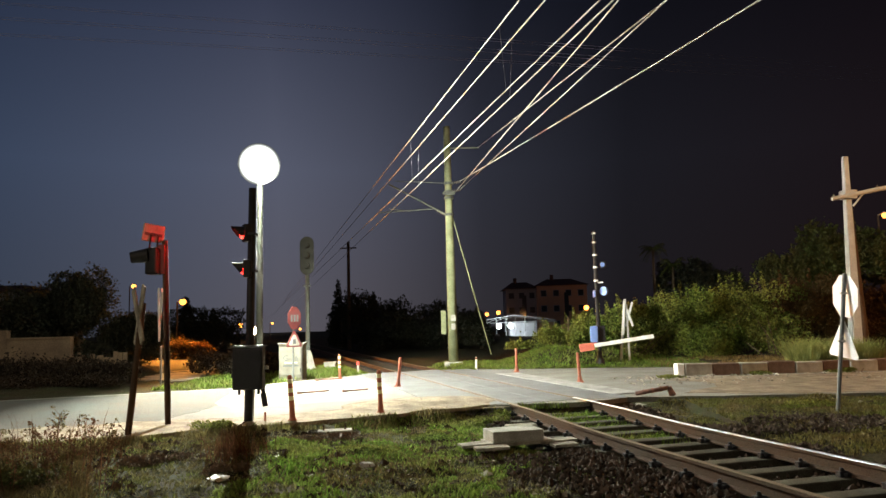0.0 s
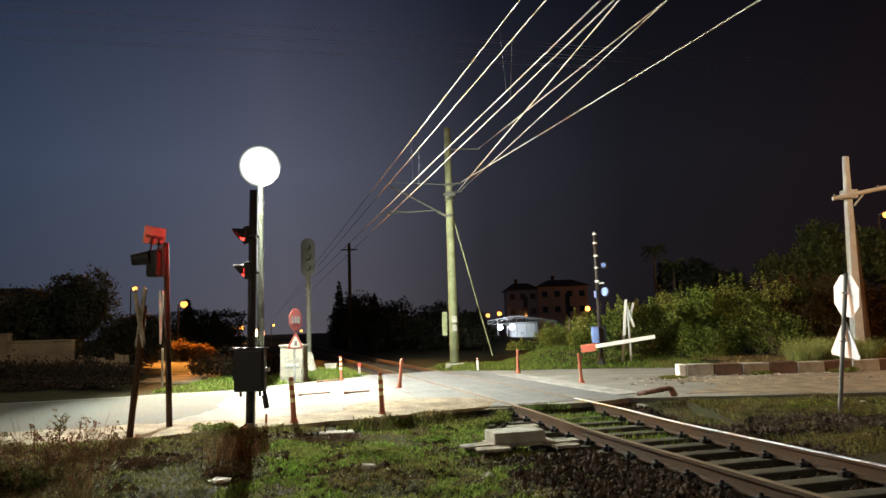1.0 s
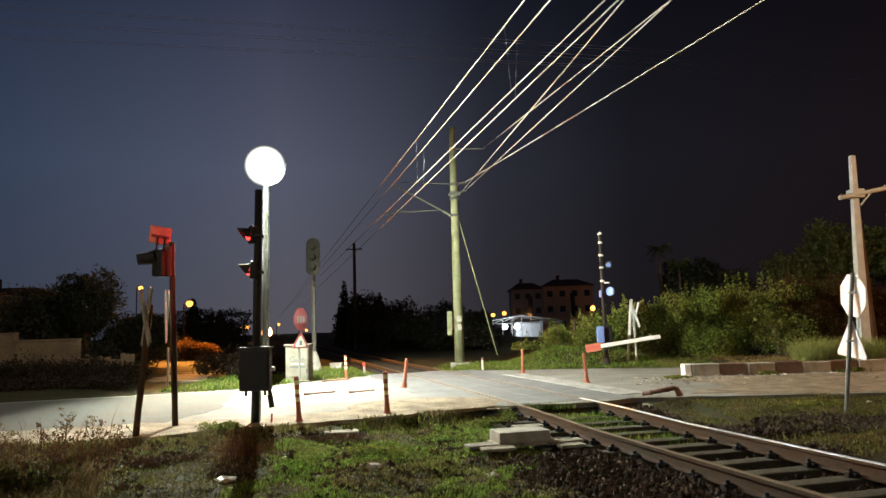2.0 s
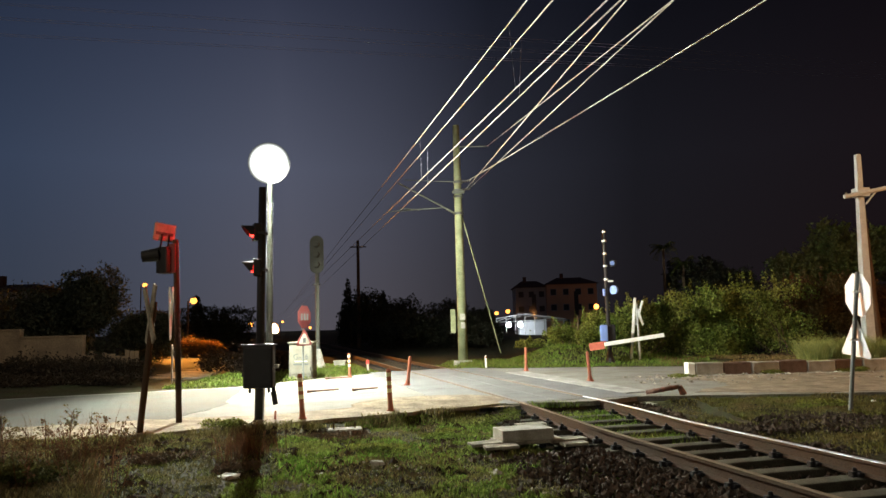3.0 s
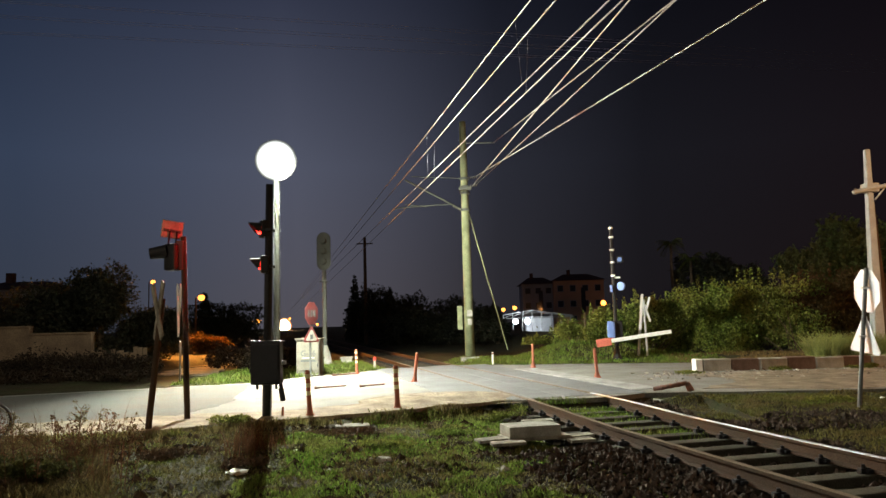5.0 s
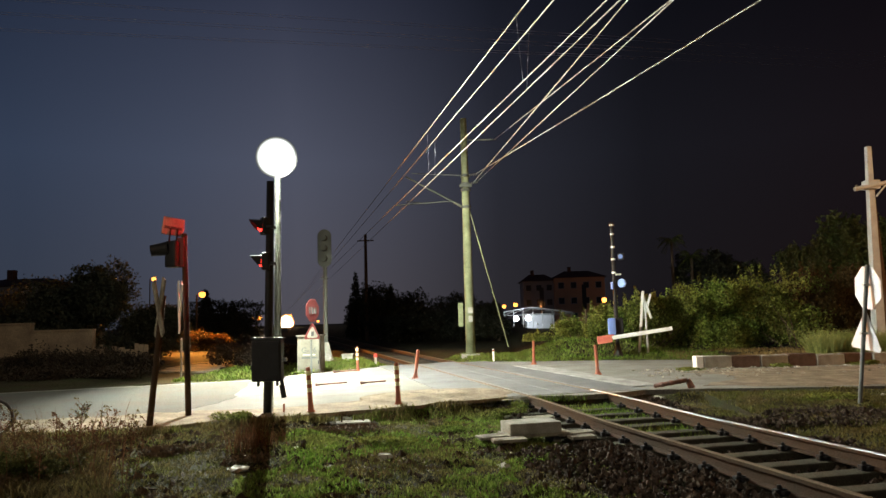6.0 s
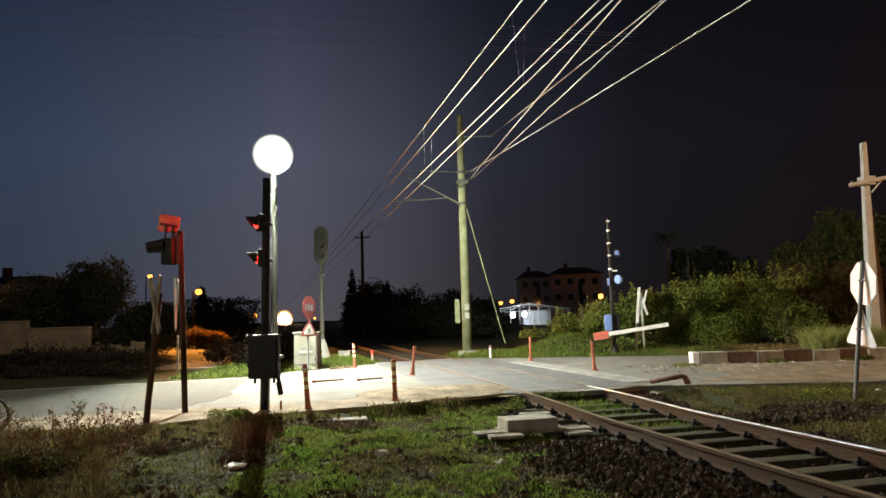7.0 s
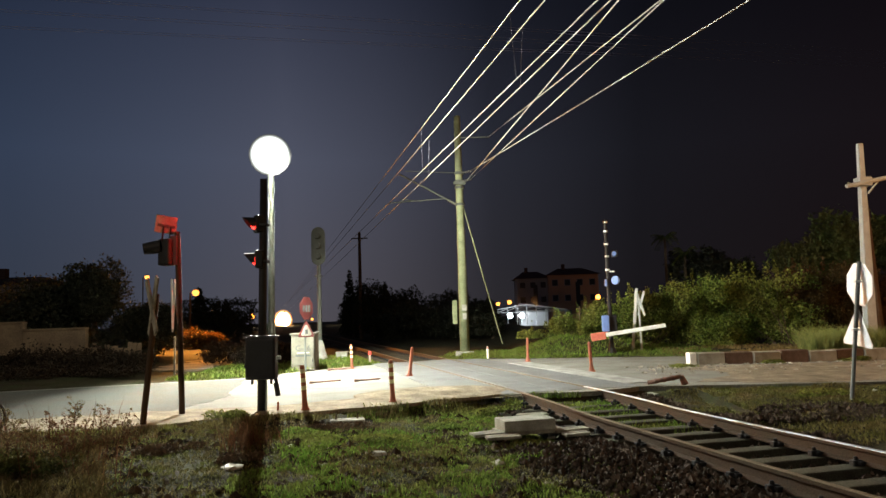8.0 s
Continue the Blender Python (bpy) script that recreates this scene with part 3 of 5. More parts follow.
def build_wires():
    def run(name, x, z, slope, y0, y1, r, label):
        at = lambda y: (x + slope * (y - 28.5), y, z)
        return wire(name, at(y0), at(y1), r * 1.35, 0.17 if r == 0.013 else 0.0, M_WIRE, label, "overhead wires")
    run("messenger_wire", -2.33, 7.86, -0.262, -22, 260, 0.012, "bare messenger wire over the track")
    run("messenger_wire", -2.08, 7.57, -0.263, -22, 260, 0.012, "bare messenger wire over the track")
    run("contact_wire", -2.35, 6.43, -0.270, -22, 260, 0.010, "bare contact wire over the track")
    run("contact_wire", -2.08, 6.25, -0.256, -22, 260, 0.010, "bare contact wire over the track")
    run("feeder_wire", 0.65, 7.07, -0.152, -22, 28.5, 0.011, "bare feeder wire tied to the mast")
    run("feeder_wire", 1.54, 8.80, -0.288, -22, 28.5, 0.012, "bare feeder wire tied to the mast")
    run("feeder_wire", 0.83, 7.13, -0.197, -22, 28.5, 0.010, "bare feeder wire tied to the mast")
    run("feeder_wire", 0.77, 7.42, -0.320, -22, 28.5, 0.013, "bare feeder wire tied to the mast")
    for y in (23.4, 14.5, 6.5):
        for x, s, top, low, s2, x2 in ((-2.33, -0.262, 7.86, 6.43, -0.270, -2.35), (-2.08, -0.263, 7.57, 6.25, -0.256, -2.08)):
            a, b = (x + s * (y - 28.5), y, top), (x2 + s2 * (y - 28.5), y, low)
            wire("dropper_wire", a, b, 0.005, 0, M_DIMWIRE, "thin dropper between messenger and contact wire", "droppers")
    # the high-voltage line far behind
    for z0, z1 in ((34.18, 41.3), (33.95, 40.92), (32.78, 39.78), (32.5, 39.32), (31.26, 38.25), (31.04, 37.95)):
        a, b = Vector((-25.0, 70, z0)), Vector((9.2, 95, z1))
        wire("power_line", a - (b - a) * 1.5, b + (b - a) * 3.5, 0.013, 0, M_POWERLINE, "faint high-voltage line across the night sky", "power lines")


# near-white colour stands for town glow on the otherwise unlit lines
M_POWERLINE = mat("whitened_power_line", (0.85, 0.85, 0.85), 0.5, 0.0, var=0.1, scale=2, fine=20, bump=0.0)
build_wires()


def build_catenary_mast():
    at = (0.3, 28.6, 0)
    mast = thing("catenary_mast", at, "tall tapered greenish concrete mast with steel arms", "mast")
    part("shaft", rod((0, 0, -0.3), (-0.02, 0, 9.75), 0.20, 0.13, 20), M_POLE, mast, smooth=True)
    part("footing", box(0.75, 0.75, 0.22, (0, 0, -0.12), 0.04), M_CONC, mast, "concrete footing")
    for z in (6.05, 6.75, 7.0, 7.35):
        part("collar", rod((0, 0, z - 0.05), (0, 0, z + 0.05), 0.20, None, 16), M_DARKSTEEL, mast)
    part("bracket", box(0.5, 0.14, 0.12, (0, -0.16, 6.85), 0.02), M_DARKSTEEL, mast)
    part("cantilever_arm", rod((-0.15, -0.1, 6.05), (-2.45, -0.1, 7.38), 0.035, None, 8), M_DARKSTEEL, mast)
    part("registration_arm", rod((-0.6, -0.1, 6.3), (-2.9, -0.1, 6.2), 0.025, None, 8), M_DARKSTEEL, mast)
    part("steady_arm", rod((-1.6, -0.1, 6.22), (-2.45, -0.1, 6.35), 0.02, None, 8), M_DARKSTEEL, mast)
    part("top_tie", rod((-0.1, -0.1, 7.35), (-2.2, -0.1, 7.5), 0.018, None, 8), M_DARKSTEEL, mast)
    for z0, x0, dx, dz in ((6.06, -0.2, -0.26, 0.15), (7.0, 0.16, 0.3, 0.06), (7.36, 0.16, 0.3, 0.03)):
        bm = None
        for k in range(5):
            p = Vector((x0 + dx * k / 4, -0.1, z0 + dz * k / 4))
            bm = rod(p, p + Vector((dx, 0, dz)) * 0.12, 0.06, 0.04, 10, bm)
        part("insulator", bm, M_CABINET, mast)
    part("top_arm", rod((0.1, -0.1, 8.82), (1.3, -0.1, 8.80), 0.03, None, 8), M_DARKSTEEL, mast)
    part("tag", box(0.2, 0.02, 0.24, (0.03, -0.205, 1.72), 0.004), M_CONC, mast, "small white number tag")
    part("tag", box(0.16, 0.02, 0.24, (0.03, -0.205, 1.38), 0.004), M_CONC, mast, "small white number tag")
    part("side_panel", box(0.2, 0.05, 0.95, (-0.36, -0.05, 1.2), 0.01), M_POLE, mast, "narrow board strapped to the mast")
    part("panel_bracket", box(0.2, 0.03, 0.06, (-0.22, -0.02, 1.8), 0.004), M_DARKSTEEL, mast)
    wire("guy_wire", (0.38, 28.55, 6.1), (1.9, 30.0, 0.3), 0.028, 0.0, M_POLE, "taut guy wire anchoring the mast", "guy wires")


build_catenary_mast()


def build_floodlight():
    pole = thing("floodlight_pole", (-5.14, 19.62, 0), "grey steel pole with a glaring round floodlight on an arm", "floodlight")
    part("pole", rod((0, 0, -0.2), (0.02, 0, 6.1), 0.10, 0.085, 16), M_DARKSTEEL, pole, smooth=True)
    part("base_plate", box(0.4, 0.4, 0.03, (0, 0, -0.02), 0.005), M_DULLGALV, pole)
    part("arm", rod((0.02, 0.02, 6.05), (0.17, -0.62, 6.12), 0.045, None, 10), M_DULLGALV, pole)
    # pipe added only to shade the pole from its own lamp
    part("thin_pipe", rod((0.196, -0.703, 5.80), (0.196, -0.703, 4.90), 0.015, None, 8), M_BLACK, pole, "thin black pipe hung to shade the pole")
    m = look((0.17, -0.67, 6.06), (0.9, -4.5, 5.2))
    bm = bmesh.new()
    bmesh.ops.create_cone(bm, cap_ends=True, segments=32, radius1=0.16, radius2=0.12, depth=0.12, matrix=Matrix.Translation((0, 0, 0.08)))
    bm.transform(m)
    part("housing", bm, M_DULLGALV, pole)
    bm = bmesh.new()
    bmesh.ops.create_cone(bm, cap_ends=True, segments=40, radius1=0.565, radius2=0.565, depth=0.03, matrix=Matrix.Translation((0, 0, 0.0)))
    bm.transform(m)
    lens = part("lens", bm, G_FLOOD, pole, "white disc with the floodlight's glare painted in")
    lens.visible_shadow = False                  # shadow off, so the glare disc doesn't block the lamp beside it


build_floodlight()


# ---- vegetation ----
def shrub(name, lobes, n, size, material, label, category="bush", group="", trunk=None, stems=5):
    base = lobes[0]
    ob = thing(name, (base[0], base[1], ground_z(base[0], base[1])), label, category, group)
    o = np.array(ob.matrix_world.translation)
    pts = crown_points(lobes, n) - o
    pts = pts[pts[:, 2] > -0.05]
    part("crown", leaf_mesh("crown", pts, size), material, ob)
    bm = None
    r = random.Random(int(abs(base[0] * 100)) + n)
    if trunk:
        h, rad = trunk
        bm = rod((0, 0, -0.2), (r.uniform(-.15, .15), r.uniform(-.15, .15), h), rad, rad * 0.6, 10)
        for lobe in lobes:
            bm = rod((0, 0, h * 0.75), (lobe[0] - o[0], lobe[1] - o[1], lobe[2] - o[2] + lobe[5] * 0.2), rad * 0.5, rad * 0.12, 7, bm)
    else:
        for k in range(stems):
            lobe = r.choice(lobes)
            bm = rod((r.uniform(-.3, .3), r.uniform(-.2, .2), -0.1), (lobe[0] - o[0] + r.uniform(-.4, .4), lobe[1] - o[1], lobe[2] - o[2] + r.uniform(0, .6) * lobe[5]), 0.016, 0.006, 6, bm)
    tagged(part("trunk" if trunk else "stalk", bm, M_BARK, ob), kind="" if trunk else "stuff")
    return ob


def lumps(cx, cy, z0, w, d, h, n, seed):
    r = random.Random(seed)
    out = []
    for k in range(n):
        rx = w * r.uniform(0.18, 0.34)
        rz = h * r.uniform(0.20, 0.36)
        out.append((cx + r.uniform(-0.5, 0.5) * (w - rx), cy + r.uniform(-0.5, 0.5) * d, z0 + r.uniform(rz * 0.8, h - rz), rx, d * r.uniform(0.35, 0.5), rz))
    return out


def clumps(cx, cy, z0, w, d, h, n, seed):
    """Small overhanging leaf masses with hollows between them: they lean forward with their height."""
    r = random.Random(seed)
    out = []
    for k in range(n):
        rx, rz = r.uniform(0.22, 0.50), r.uniform(0.18, 0.42)
        up = r.random() ** 0.75
        z = z0 + 0.25 + up * (h - rz - 0.25)
        front = -0.5 * d * (0.15 + 0.85 * up) + r.uniform(0.0, 0.6) * d
        out.append((cx + r.uniform(-0.5, 0.5) * w, cy + front, z, rx, r.uniform(0.25, 0.5), rz))
    for k in range(n // 3):                      # long shoots above the top
        x, y, z = cx + r.uniform(-0.5, 0.5) * w, cy + r.uniform(-0.35, 0.2) * d, z0 + h * r.uniform(0.9, 1.0)
        out.append((x, y, z, 0.07, 0.07, r.uniform(0.18, 0.42)))
    return out


def cone_lobes(x, y, z0, r0, h, n=7):
    """A conifer: shrinking tiers up the stem."""
    return [(x, y, z0 + h * (k + 0.5) / n, r0 * (1 - k / n) ** 0.8, r0 * (1 - k / n) ** 0.8, h / n * 0.75) for k in range(n)]


def build_plants():
    # overgrown hedge behind the barrier, green towards the crossing, painted sodium-brown away from it
    hedge = [(5.9, 27.2, 2.2, 2.2, 1.5, 4, M_LEAF), (7.6, 26.4, 2.5, 2.6, 2.2, 6, M_LEAF), (9.3, 26.0, 2.7, 2.8, 2.7, 7, M_LEAF), (11.2, 25.8, 2.8, 2.8, 2.9, 7, M_LEAF), (13.2, 25.8, 3.0, 2.8, 2.95, 7, M_SODIUMLEAF), (15.2, 26.0, 2.8, 2.6, 2.8, 6, M_SODIUMLEAF), (17.3, 26.2, 3, 2.6, 3.0, 6, M_SODIUMLEAF)]
    for k, (x, y, w, d, h, n, m) in enumerate(hedge):
        shrub("shrub", clumps(x, y, ground_z(x, y) - 0.1, w, d, h, n * 5, 20 + k) + lumps(x, y + 0.35, ground_z(x, y) - 0.1, w * 1.15, d * 0.7, h * 0.92, n + 4, 50 + k), 19000, 0.056, m, "leafy green overgrown roadside shrub" if m is M_LEAF else "overgrown roadside shrub with sodium light in its leaf colour", "shrub", "roadside hedge")
    shrub("shrub", lumps(5.0, 29.5, 0.4, 1.8, 1.6, 0.9, 4, 41), 3500, 0.06, M_LEAF, "low green shrub on the bank", "shrub", "roadside hedge")
    shrub("shrub", lumps(6.6, 31, 0.3, 3.0, 1.6, 1.5, 4, 42), 3500, 0.07, M_LEAF, "low green shrub on the bank", "shrub", "roadside hedge")
    shrub("shrub", clumps(3.7, 29.6, 0.15, 2.0, 1.4, 0.75, 14, 43), 4000, 0.05, M_LEAF, "low green shrub on the bank", "shrub", "roadside hedge")
    shrub("shrub", clumps(4.9, 28.6, 0.3, 2.2, 1.4, 1.25, 18, 44), 6000, 0.055, M_LEAF, "bright green shrub beside the barrier", "shrub", "roadside hedge")
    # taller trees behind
    for k, (x, y, w, h, z0, m) in enumerate(((19.7, 33, 4.8, 3.5, 2.8, M_MIDLEAF), (23.0, 33, 5.0, 3.6, 2.6, M_SODIUMLEAF), (17.5, 34.5, 2.8, 2.7, 2.0, M_MIDLEAF))):
        shrub("tree", lumps(x, y, z0, w, 3.2, h, 7, 60 + k), 9000, 0.12, m, "leafy roadside tree with dimness put into its leaf colour", "tree", "trees behind the hedge", trunk=(z0 + 0.6, 0.14))
    shrub("tree", lumps(22.5, 60, 2.5, 6.5, 4.5, 4.3, 7, 71), 6000, 0.24, M_SHADELEAF, "dark rounded tree against the night sky", "tree", "far trees", trunk=(3, 0.2))
    # palms
    for x, y, h in ((17.8, 60, 7.6), (19.4, 60, 6.2)):
        palm = thing("palm_tree", (x, y, 0), "slender palm tree with drooping fronds", "palm tree", "palms")
        part("trunk", rod((0, 0, -0.2), (0.1, 0, h), 0.16, 0.10, 10), M_BARK, palm)
        r = random.Random(int(h * 10))
        verts, faces = [], []
        for k in range(34):                      # arching fronds with a leaflet either side of each rib
            turn, lift, length = k * 2.4, r.uniform(-0.3, 1.7), r.uniform(0.9, 1.25)
            way = Vector((math.cos(turn), math.sin(turn), 0))
            side = Vector((-way.y, way.x, 0))
            for j in range(1, 9):
                t = j / 9
                c = Vector((0.1, 0, h)) + way * length * t + Vector((0, 0, lift * t - 1.1 * t * t))
                for sg in (-1, 1):
                    tip = c + side * sg * 0.30 * (1 - 0.5 * t) + way * 0.16 - Vector((0, 0, 0.14))
                    i = len(verts)
                    verts += [c - way * 0.05, c + way * 0.05, tip]
                    faces.append((i, i + 1, i + 2))
        me = bpy.data.meshes.new("fronds")
        me.from_pydata(verts, [], faces)
        part("fronds", me, M_LEAF, palm)
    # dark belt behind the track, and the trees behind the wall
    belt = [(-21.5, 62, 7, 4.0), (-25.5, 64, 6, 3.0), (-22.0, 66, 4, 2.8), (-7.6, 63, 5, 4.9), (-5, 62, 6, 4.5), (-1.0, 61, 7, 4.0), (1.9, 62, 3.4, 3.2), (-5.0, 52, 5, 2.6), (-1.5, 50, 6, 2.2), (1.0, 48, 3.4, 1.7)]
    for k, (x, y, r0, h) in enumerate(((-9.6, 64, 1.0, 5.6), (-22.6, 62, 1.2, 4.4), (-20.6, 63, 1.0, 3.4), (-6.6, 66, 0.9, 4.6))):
        shrub("conifer", cone_lobes(x, y, 0.2, r0, h), 4500, 0.12, M_SHADELEAF, "dark pointed conifer in an unlit belt", "tree", "dark tree belt", trunk=(h * 0.8, 0.12))
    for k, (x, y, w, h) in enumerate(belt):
        shrub("tree", lumps(x, y, 0, w, 3.5, h, 8, 80 + k), 9000, 0.13, M_SHADELEAF, "dark bushy tree in an unlit belt", "tree", "dark tree belt", trunk=(h * 0.5, 0.15))
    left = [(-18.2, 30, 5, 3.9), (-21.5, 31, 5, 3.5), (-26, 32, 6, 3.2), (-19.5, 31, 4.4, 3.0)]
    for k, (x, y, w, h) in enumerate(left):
        shrub("tree", lumps(x, y, 0.0, w, 3, h, 12, 100 + k), 12000, 0.075, M_SHADELEAF, "dark bushy tree behind the wall", "tree", "trees behind the wall", trunk=(h * 0.5, 0.15))
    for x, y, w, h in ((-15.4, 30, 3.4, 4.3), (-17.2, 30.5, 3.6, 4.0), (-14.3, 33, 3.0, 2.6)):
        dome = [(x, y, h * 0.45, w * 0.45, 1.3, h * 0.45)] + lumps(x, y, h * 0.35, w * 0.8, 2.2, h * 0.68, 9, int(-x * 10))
        shrub("tree", dome, 17000, 0.075, M_SHADELEAF, "dense dark tree behind the wall", "tree", "trees behind the wall", trunk=(h * 0.5, 0.15))
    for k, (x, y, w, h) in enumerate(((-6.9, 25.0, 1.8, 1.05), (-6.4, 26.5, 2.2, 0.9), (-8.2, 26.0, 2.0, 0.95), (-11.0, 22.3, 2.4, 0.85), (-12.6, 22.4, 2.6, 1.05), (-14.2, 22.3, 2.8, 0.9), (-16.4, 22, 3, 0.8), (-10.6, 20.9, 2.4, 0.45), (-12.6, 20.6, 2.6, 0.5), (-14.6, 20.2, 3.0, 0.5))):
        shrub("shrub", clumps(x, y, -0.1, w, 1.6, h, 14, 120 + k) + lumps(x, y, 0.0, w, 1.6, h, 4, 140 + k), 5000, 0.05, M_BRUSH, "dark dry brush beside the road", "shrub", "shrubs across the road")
    shrub("shrub", [(-15.3, 40.6, 0.5, 1.0, 0.8, 0.8), (-14.3, 40.6, 0.3, 1.1, 0.7, 0.5), (-16.2, 40.6, 0.3, 0.8, 0.7, 0.5)] + lumps(-15.0, 40.6, 0.2, 2.6, 1.2, 1.1, 6, 130), 8000, 0.06, M_SODIUMLEAF, "shrub glowing orange under a sodium lamp", "shrub", "shrubs across the road")


build_plants()


def scatter(n, x0, x1, y0, y1, keep):
    xy = np.column_stack([RNG.uniform(x0, x1, n), RNG.uniform(y0, y1, n)])
    return np.array([p for p in xy if keep(*p)])


def near_edge(x):
    return float(np.interp(x, NX, NY))


def far_edge(x):
    return float(np.interp(x, FX, FY))


def patch(x, y, f=0.55, t=0.0):
    return noise.noise((x * f, y * f, 3.3)) > t


def build_grass():
    def stuff(name, xy, h, m, label, lean=0.4, width=0.010):
        ob = part(name, grass_mesh(name, xy, h, lean, width, ground_z), m)
        tagged(ob, label, "grass", kind="stuff")
    verge = lambda x, y: y < near_edge(x) - 0.12 and abs(across(x, y)) > 1.5 and not (-2.2 < x < -1.4 and 11.1 < y < 11.8)
    stuff("verge_grass", scatter(120000, -7, 2.5, 6, 13.6, lambda x, y: verge(x, y) and patch(x, y, 0.7, 0.06 - 0.16 * (x + 1.0)) and patch(x + 3, y, 2.3, -0.22)), 0.06, M_GRASS, "short green grass on the verge", 0.5)
    stuff("verge_ground_cover", scatter(90000, -8, 2.5, 5.5, 13.6, verge), 0.045, M_DULLGRASS, "thin dull grass and moss covering the verge", 0.8, 0.008)
    stuff("east_ground_cover", scatter(60000, 3.6, 15, 6.5, 14, lambda x, y: y < near_edge(x) - 0.08 and across(x, y) > 1.9), 0.045, M_DULLGRASS, "thin dull grass covering the eastern verge", 0.8, 0.008)
    stuff("verge_dry_grass", scatter(26000, -8, 0.5, 6, 13.4, lambda x, y: verge(x, y) and patch(x + 9, y, 0.6, 0.0) and x < 0.5 - (y - 6) * 0.15), 0.065, M_WEED, "dry yellow grass and weeds", 0.6)
    stuff("edge_grass", scatter(60000, -9, 1.2, 8.5, 13.7, lambda x, y: near_edge(x) - 0.5 < y < near_edge(x) - 0.02 and patch(x, y, 1.6, -0.25)), 0.12, M_DULLGRASS, "longer grass along the road's edge", 0.5)
    stuff("east_verge_grass", scatter(60000, 4.0, 14, 7, 14, lambda x, y: y < near_edge(x) - 0.1 and across(x, y) > 1.6 and patch(x, y, 0.6, -0.05)), 0.06, M_DULLGRASS, "short grass beside the track", 0.5)
    stuff("far_grass", scatter(50000, -8, 8.5, 19.3, 30, lambda x, y: y > far_edge(x) + 0.05 and abs(across(x, y)) > 1.2), 0.11, M_GRASS, "grass on the far side of the crossing", 0.5, 0.014)
    stuff("tall_grass", scatter(9000, 10.0, 12.6, 19.9, 21.6, lambda x, y: math.hypot((x - 11.2) / 1.25, (y - 20.7) / 0.8) < 1 + 0.5 * noise.noise((x * 2, y * 2, 6))), 0.75, M_DRYTALL, "tall pale grass behind the kerb", 0.55, 0.007)
    stuff("bank_grass", scatter(16000, 6.9, 18, 19.9, 25.5, lambda x, y: patch(x, y, 0.9, -0.25)), 0.11, M_DRYGRASS, "dry grass at the foot of the hedge", 0.5, 0.014)
    stuff("track_grass", scatter(16000, 0, 4, 8.5, 13.6, lambda x, y: abs(across(x, y)) < 0.68 and y > 10.4 and patch(x, y, 1.1, -0.12)), 0.13, M_GRASS, "grass growing between the rails", 0.5)
    stuff("corner_weeds", scatter(26000, -8.5, -2.9, 6.0, 10.2, lambda x, y: x < -2.9 - (y - 6.0) * 0.55 and patch(x, y, 1.2, -0.2)), 0.15, M_WEED, "tangled dark dry weeds at the roadside", 0.9, 0.005)
    stuff("dead_weeds", np.column_stack([RNG.normal(-2.72, 0.15, 240), RNG.normal(9.2, 0.3, 240)]), 0.34, M_DEADWEED, "clump of dead reddish-brown weeds", 0.45, 0.005)
    stuff("weed_stalks", scatter(260, -7.5, -3.2, 7.0, 10.4, lambda x, y: x < -2.9 - (y - 6.0) * 0.45), 0.55, M_DEADWEED, "scattered tall dead stalks", 0.35, 0.004)


def build_corner_weeds():
    """Branched dead weeds with seed heads, each a thin stem with twigs."""
    r = random.Random(77)
    for k in range(46):
        x, y = r.uniform(-6.6, -3.3), r.uniform(7.0, 9.9)
        if x > -2.6 - (y - 6.0) * 0.5:
            continue
        h = r.uniform(0.3, 0.62)
        ob = thing("weed", (x, y, ground_z(x, y)), "dead branching weed with brown seed heads", "weed", "dead weeds")
        lean = Vector((r.uniform(-0.15, 0.15), r.uniform(-0.1, 0.1), h))
        bm = rod((0, 0, -0.03), lean, 0.005, 0.002, 4)
        heads = []
        for j in range(9):
            a = lean * r.uniform(0.35, 0.98)
            b = a + Vector((r.uniform(-0.11, 0.11), r.uniform(-0.08, 0.08), r.uniform(0.02, 0.13)))
            bm = rod(a, b, 0.003, 0.002, 4, bm)
            heads += [np.array(b) + np.array([r.gauss(0, 0.013) for _ in range(3)]) for _ in range(7)]
        heads += [np.array(lean) * r.uniform(0.1, 1) + np.array([r.gauss(0, 0.05), r.gauss(0, 0.05), 0]) for _ in range(40)]
        tagged(part("stalk", bm, M_DEADWEED, ob), kind="stuff")
        tagged(part("seed_fluff", leaf_mesh("seed_fluff", np.array(heads), 0.016), M_DEADWEED if k % 2 else M_WEED, ob), kind="stuff")


M_WEED = mat("tangled_weeds", (0.105, 0.09, 0.036), 0.75, var=0.3, scale=1.8, fine=14, bump=0.0, second=(0.09, 0.06, 0.028), random_tint=0.5, thin=0.35)
M_DEADWEED = mat("dead_weed_stalks", (0.10, 0.05, 0.026), 0.8, var=0.3, scale=2, fine=14, bump=0.0, random_tint=0.4, thin=0.25)
M_DRYTALL = mat("tall_pale_grass", (0.20, 0.22, 0.05), 0.7, var=0.25, scale=1, fine=12, bump=0.0, random_tint=0.3)
build_grass()
build_corner_weeds()


